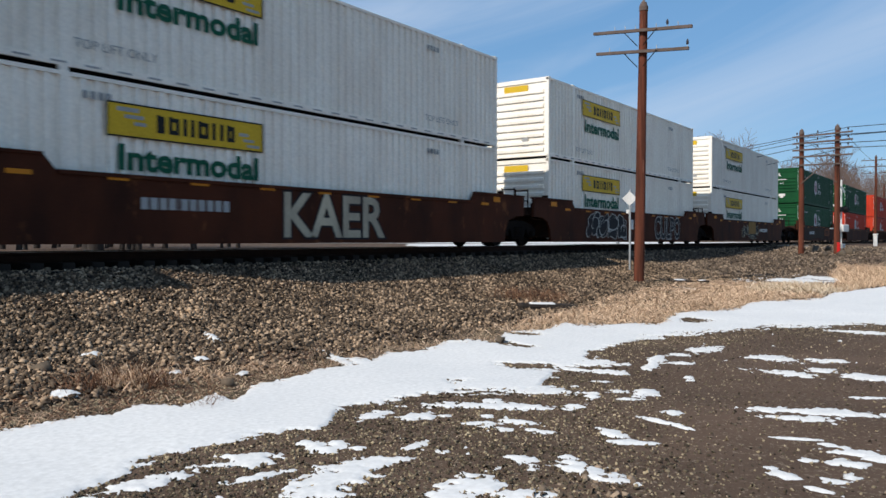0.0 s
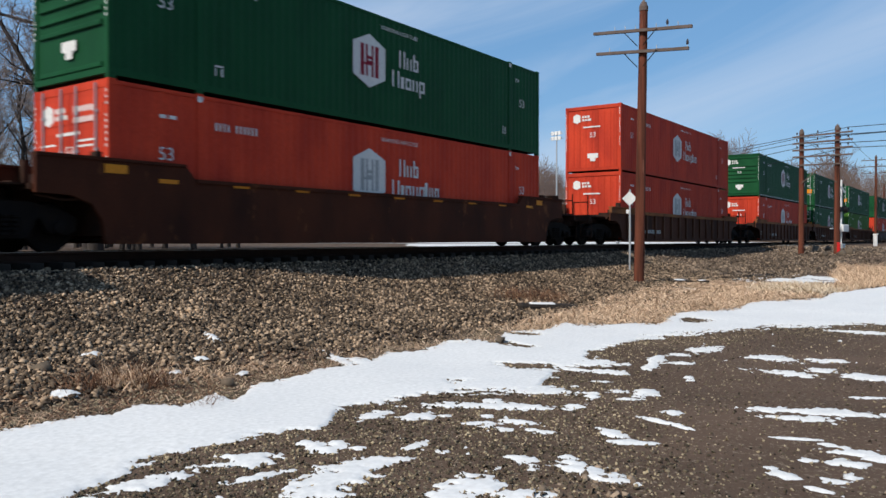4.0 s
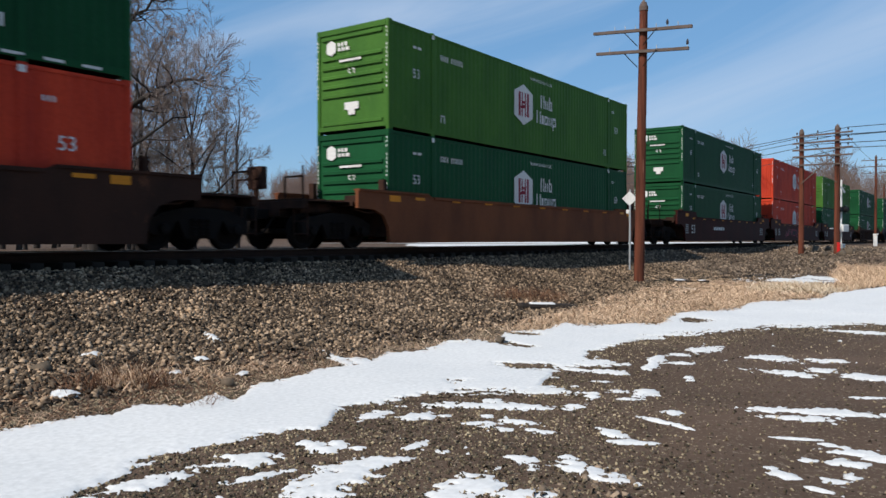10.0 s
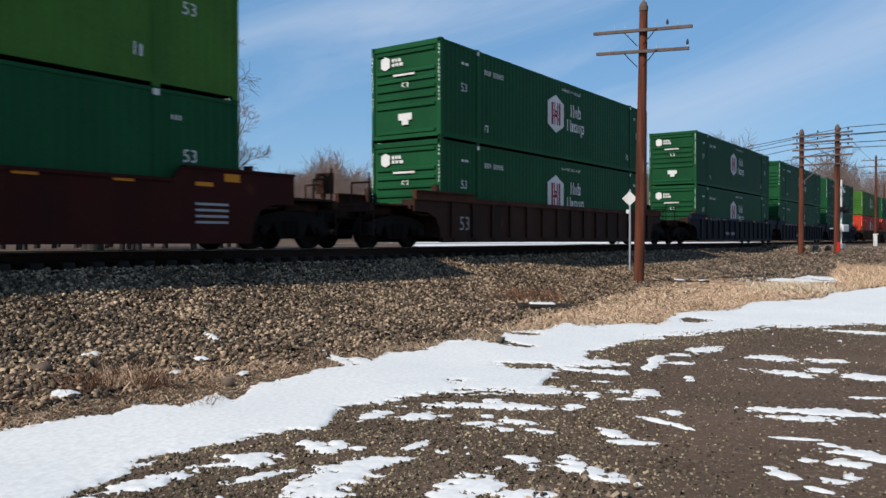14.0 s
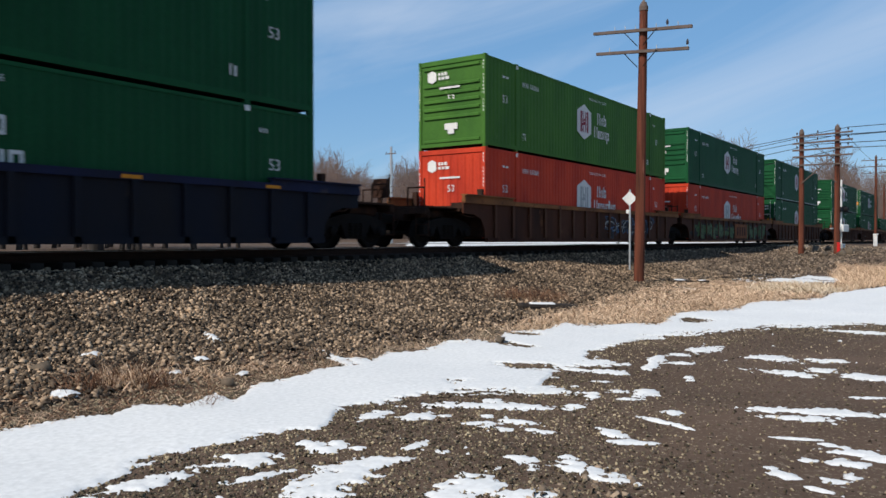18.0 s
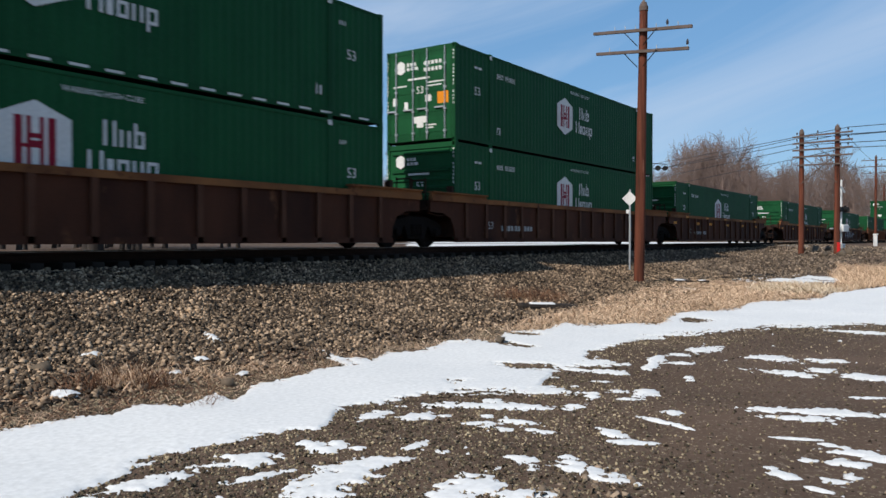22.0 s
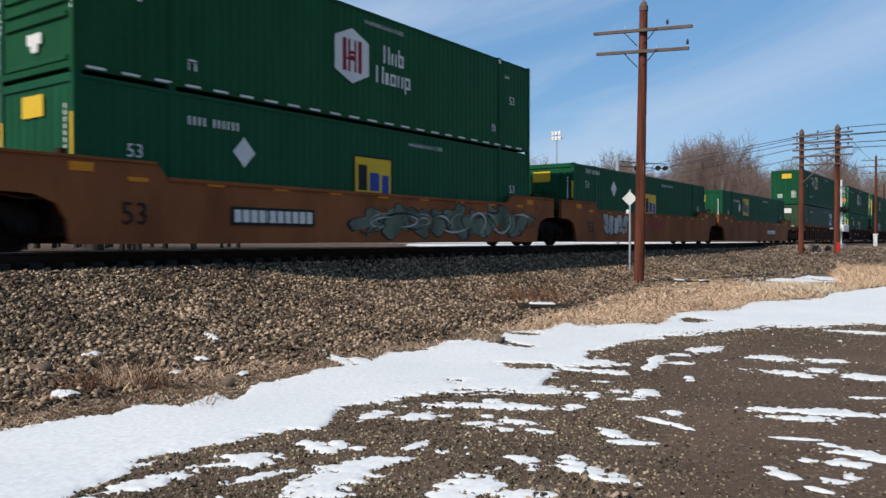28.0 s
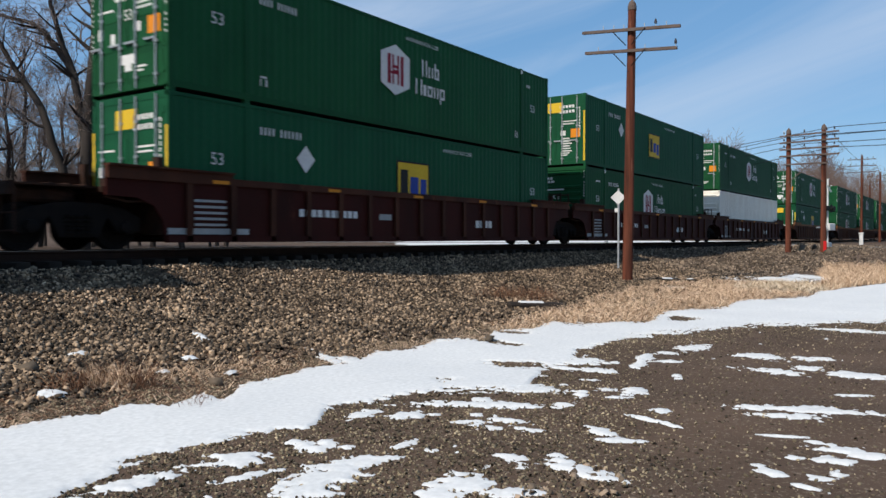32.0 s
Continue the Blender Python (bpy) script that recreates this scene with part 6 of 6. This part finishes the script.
place(53.0, 48, 1.05, 0)
place(51.2, 54, .7, 2)
place(50.1, 56, .85, 3)
place(50.7, 60, .8, 1)
place(55.0, 52, 1.05, 0)
place(57.0, 47, 1.0, 2)
place(50.0, 62, .6, 2)
tr = random.Random(9)
for k in range(20):
    place(55.5 + 12.5 * (k + tr.uniform(0, 1)) / 20, tr.uniform(46, 85), tr.uniform(.75, 1.1), (0, 1, 2, 3, 1)[k % 5])


def far_woods():
    """A wood of small leafless trees far behind, joined."""
    r = random.Random(31)
    protos = []
    for seed in range(6):
        out = []
        q = random.Random(100 + seed)
        pts = [Vector((q.gauss(0, .1) * i, q.gauss(0, .1) * i, 9.0 * i / 4)) for i in range(5)]
        out.append((pts, [.13 * (1 - .7 * i / 4) for i in range(5)], 2))
        for k in range(21):
            u = .15 + .85 * (k + .5) / 21
            i = min(int(u * 4), 3)
            a = k * 2.4 + q.uniform(-.5, .5)
            d = Vector((math.cos(a), math.sin(a), .5 + 1.6 * u * u)).normalized()
            fan(out, pts[i].lerp(pts[i + 1], u * 4 - i), d, (3.6 - 1.0 * u) * q.uniform(.8, 1.15), .035, 1, q, 8)
        s = branches(out, 0, 4, .016)
        protos.append((np.array([tuple(v) for v in s.v]), np.array(s.f)))
    vs, fs, base = [], [], 0
    spots = []
    for k in range(800):
        a = r.uniform(3, 47.5)
        near = r.uniform(0, 1)
        d = 150 + 140 * near
        h = r.uniform(.85, 1.2) * (1.2 + .14 * math.sin(a * .9) + .08 * math.sin(a * 2.3 + 1)) * (1 + .12 * near)
        spots.append((a, d, h))
    for k in range(110):
        spots.append((r.uniform(37, 50), r.uniform(200, 300), r.uniform(.75, 1.05)))
    for k in range(40):
        spots.append((r.gauss(16.6, 1.0), r.uniform(165, 200), r.uniform(1.5, 1.95)))
    for a, d, h in spots:
        v, f = protos[r.randint(0, 5)]
        x, y = d * math.cos(radians(a)), d * math.sin(radians(a))
        c, s = math.cos(a * 40), math.sin(a * 40)
        w = np.stack([(v[:, 0] * c - v[:, 1] * s) * h + x, (v[:, 0] * s + v[:, 1] * c) * h + y, v[:, 2] * h + float(ground_z(x, y)) - .3], -1)
        vs.append(w)
        fs.append(f + base)
        base += len(v)
    ob = new("distant_woods", soup("distant_woods", np.concatenate(vs), np.concatenate(fs), "far_twig"))
    tagged(ob, "distant leafless grey-brown woods on a low rise", "woods", kind="stuff")


far_woods()

motions()
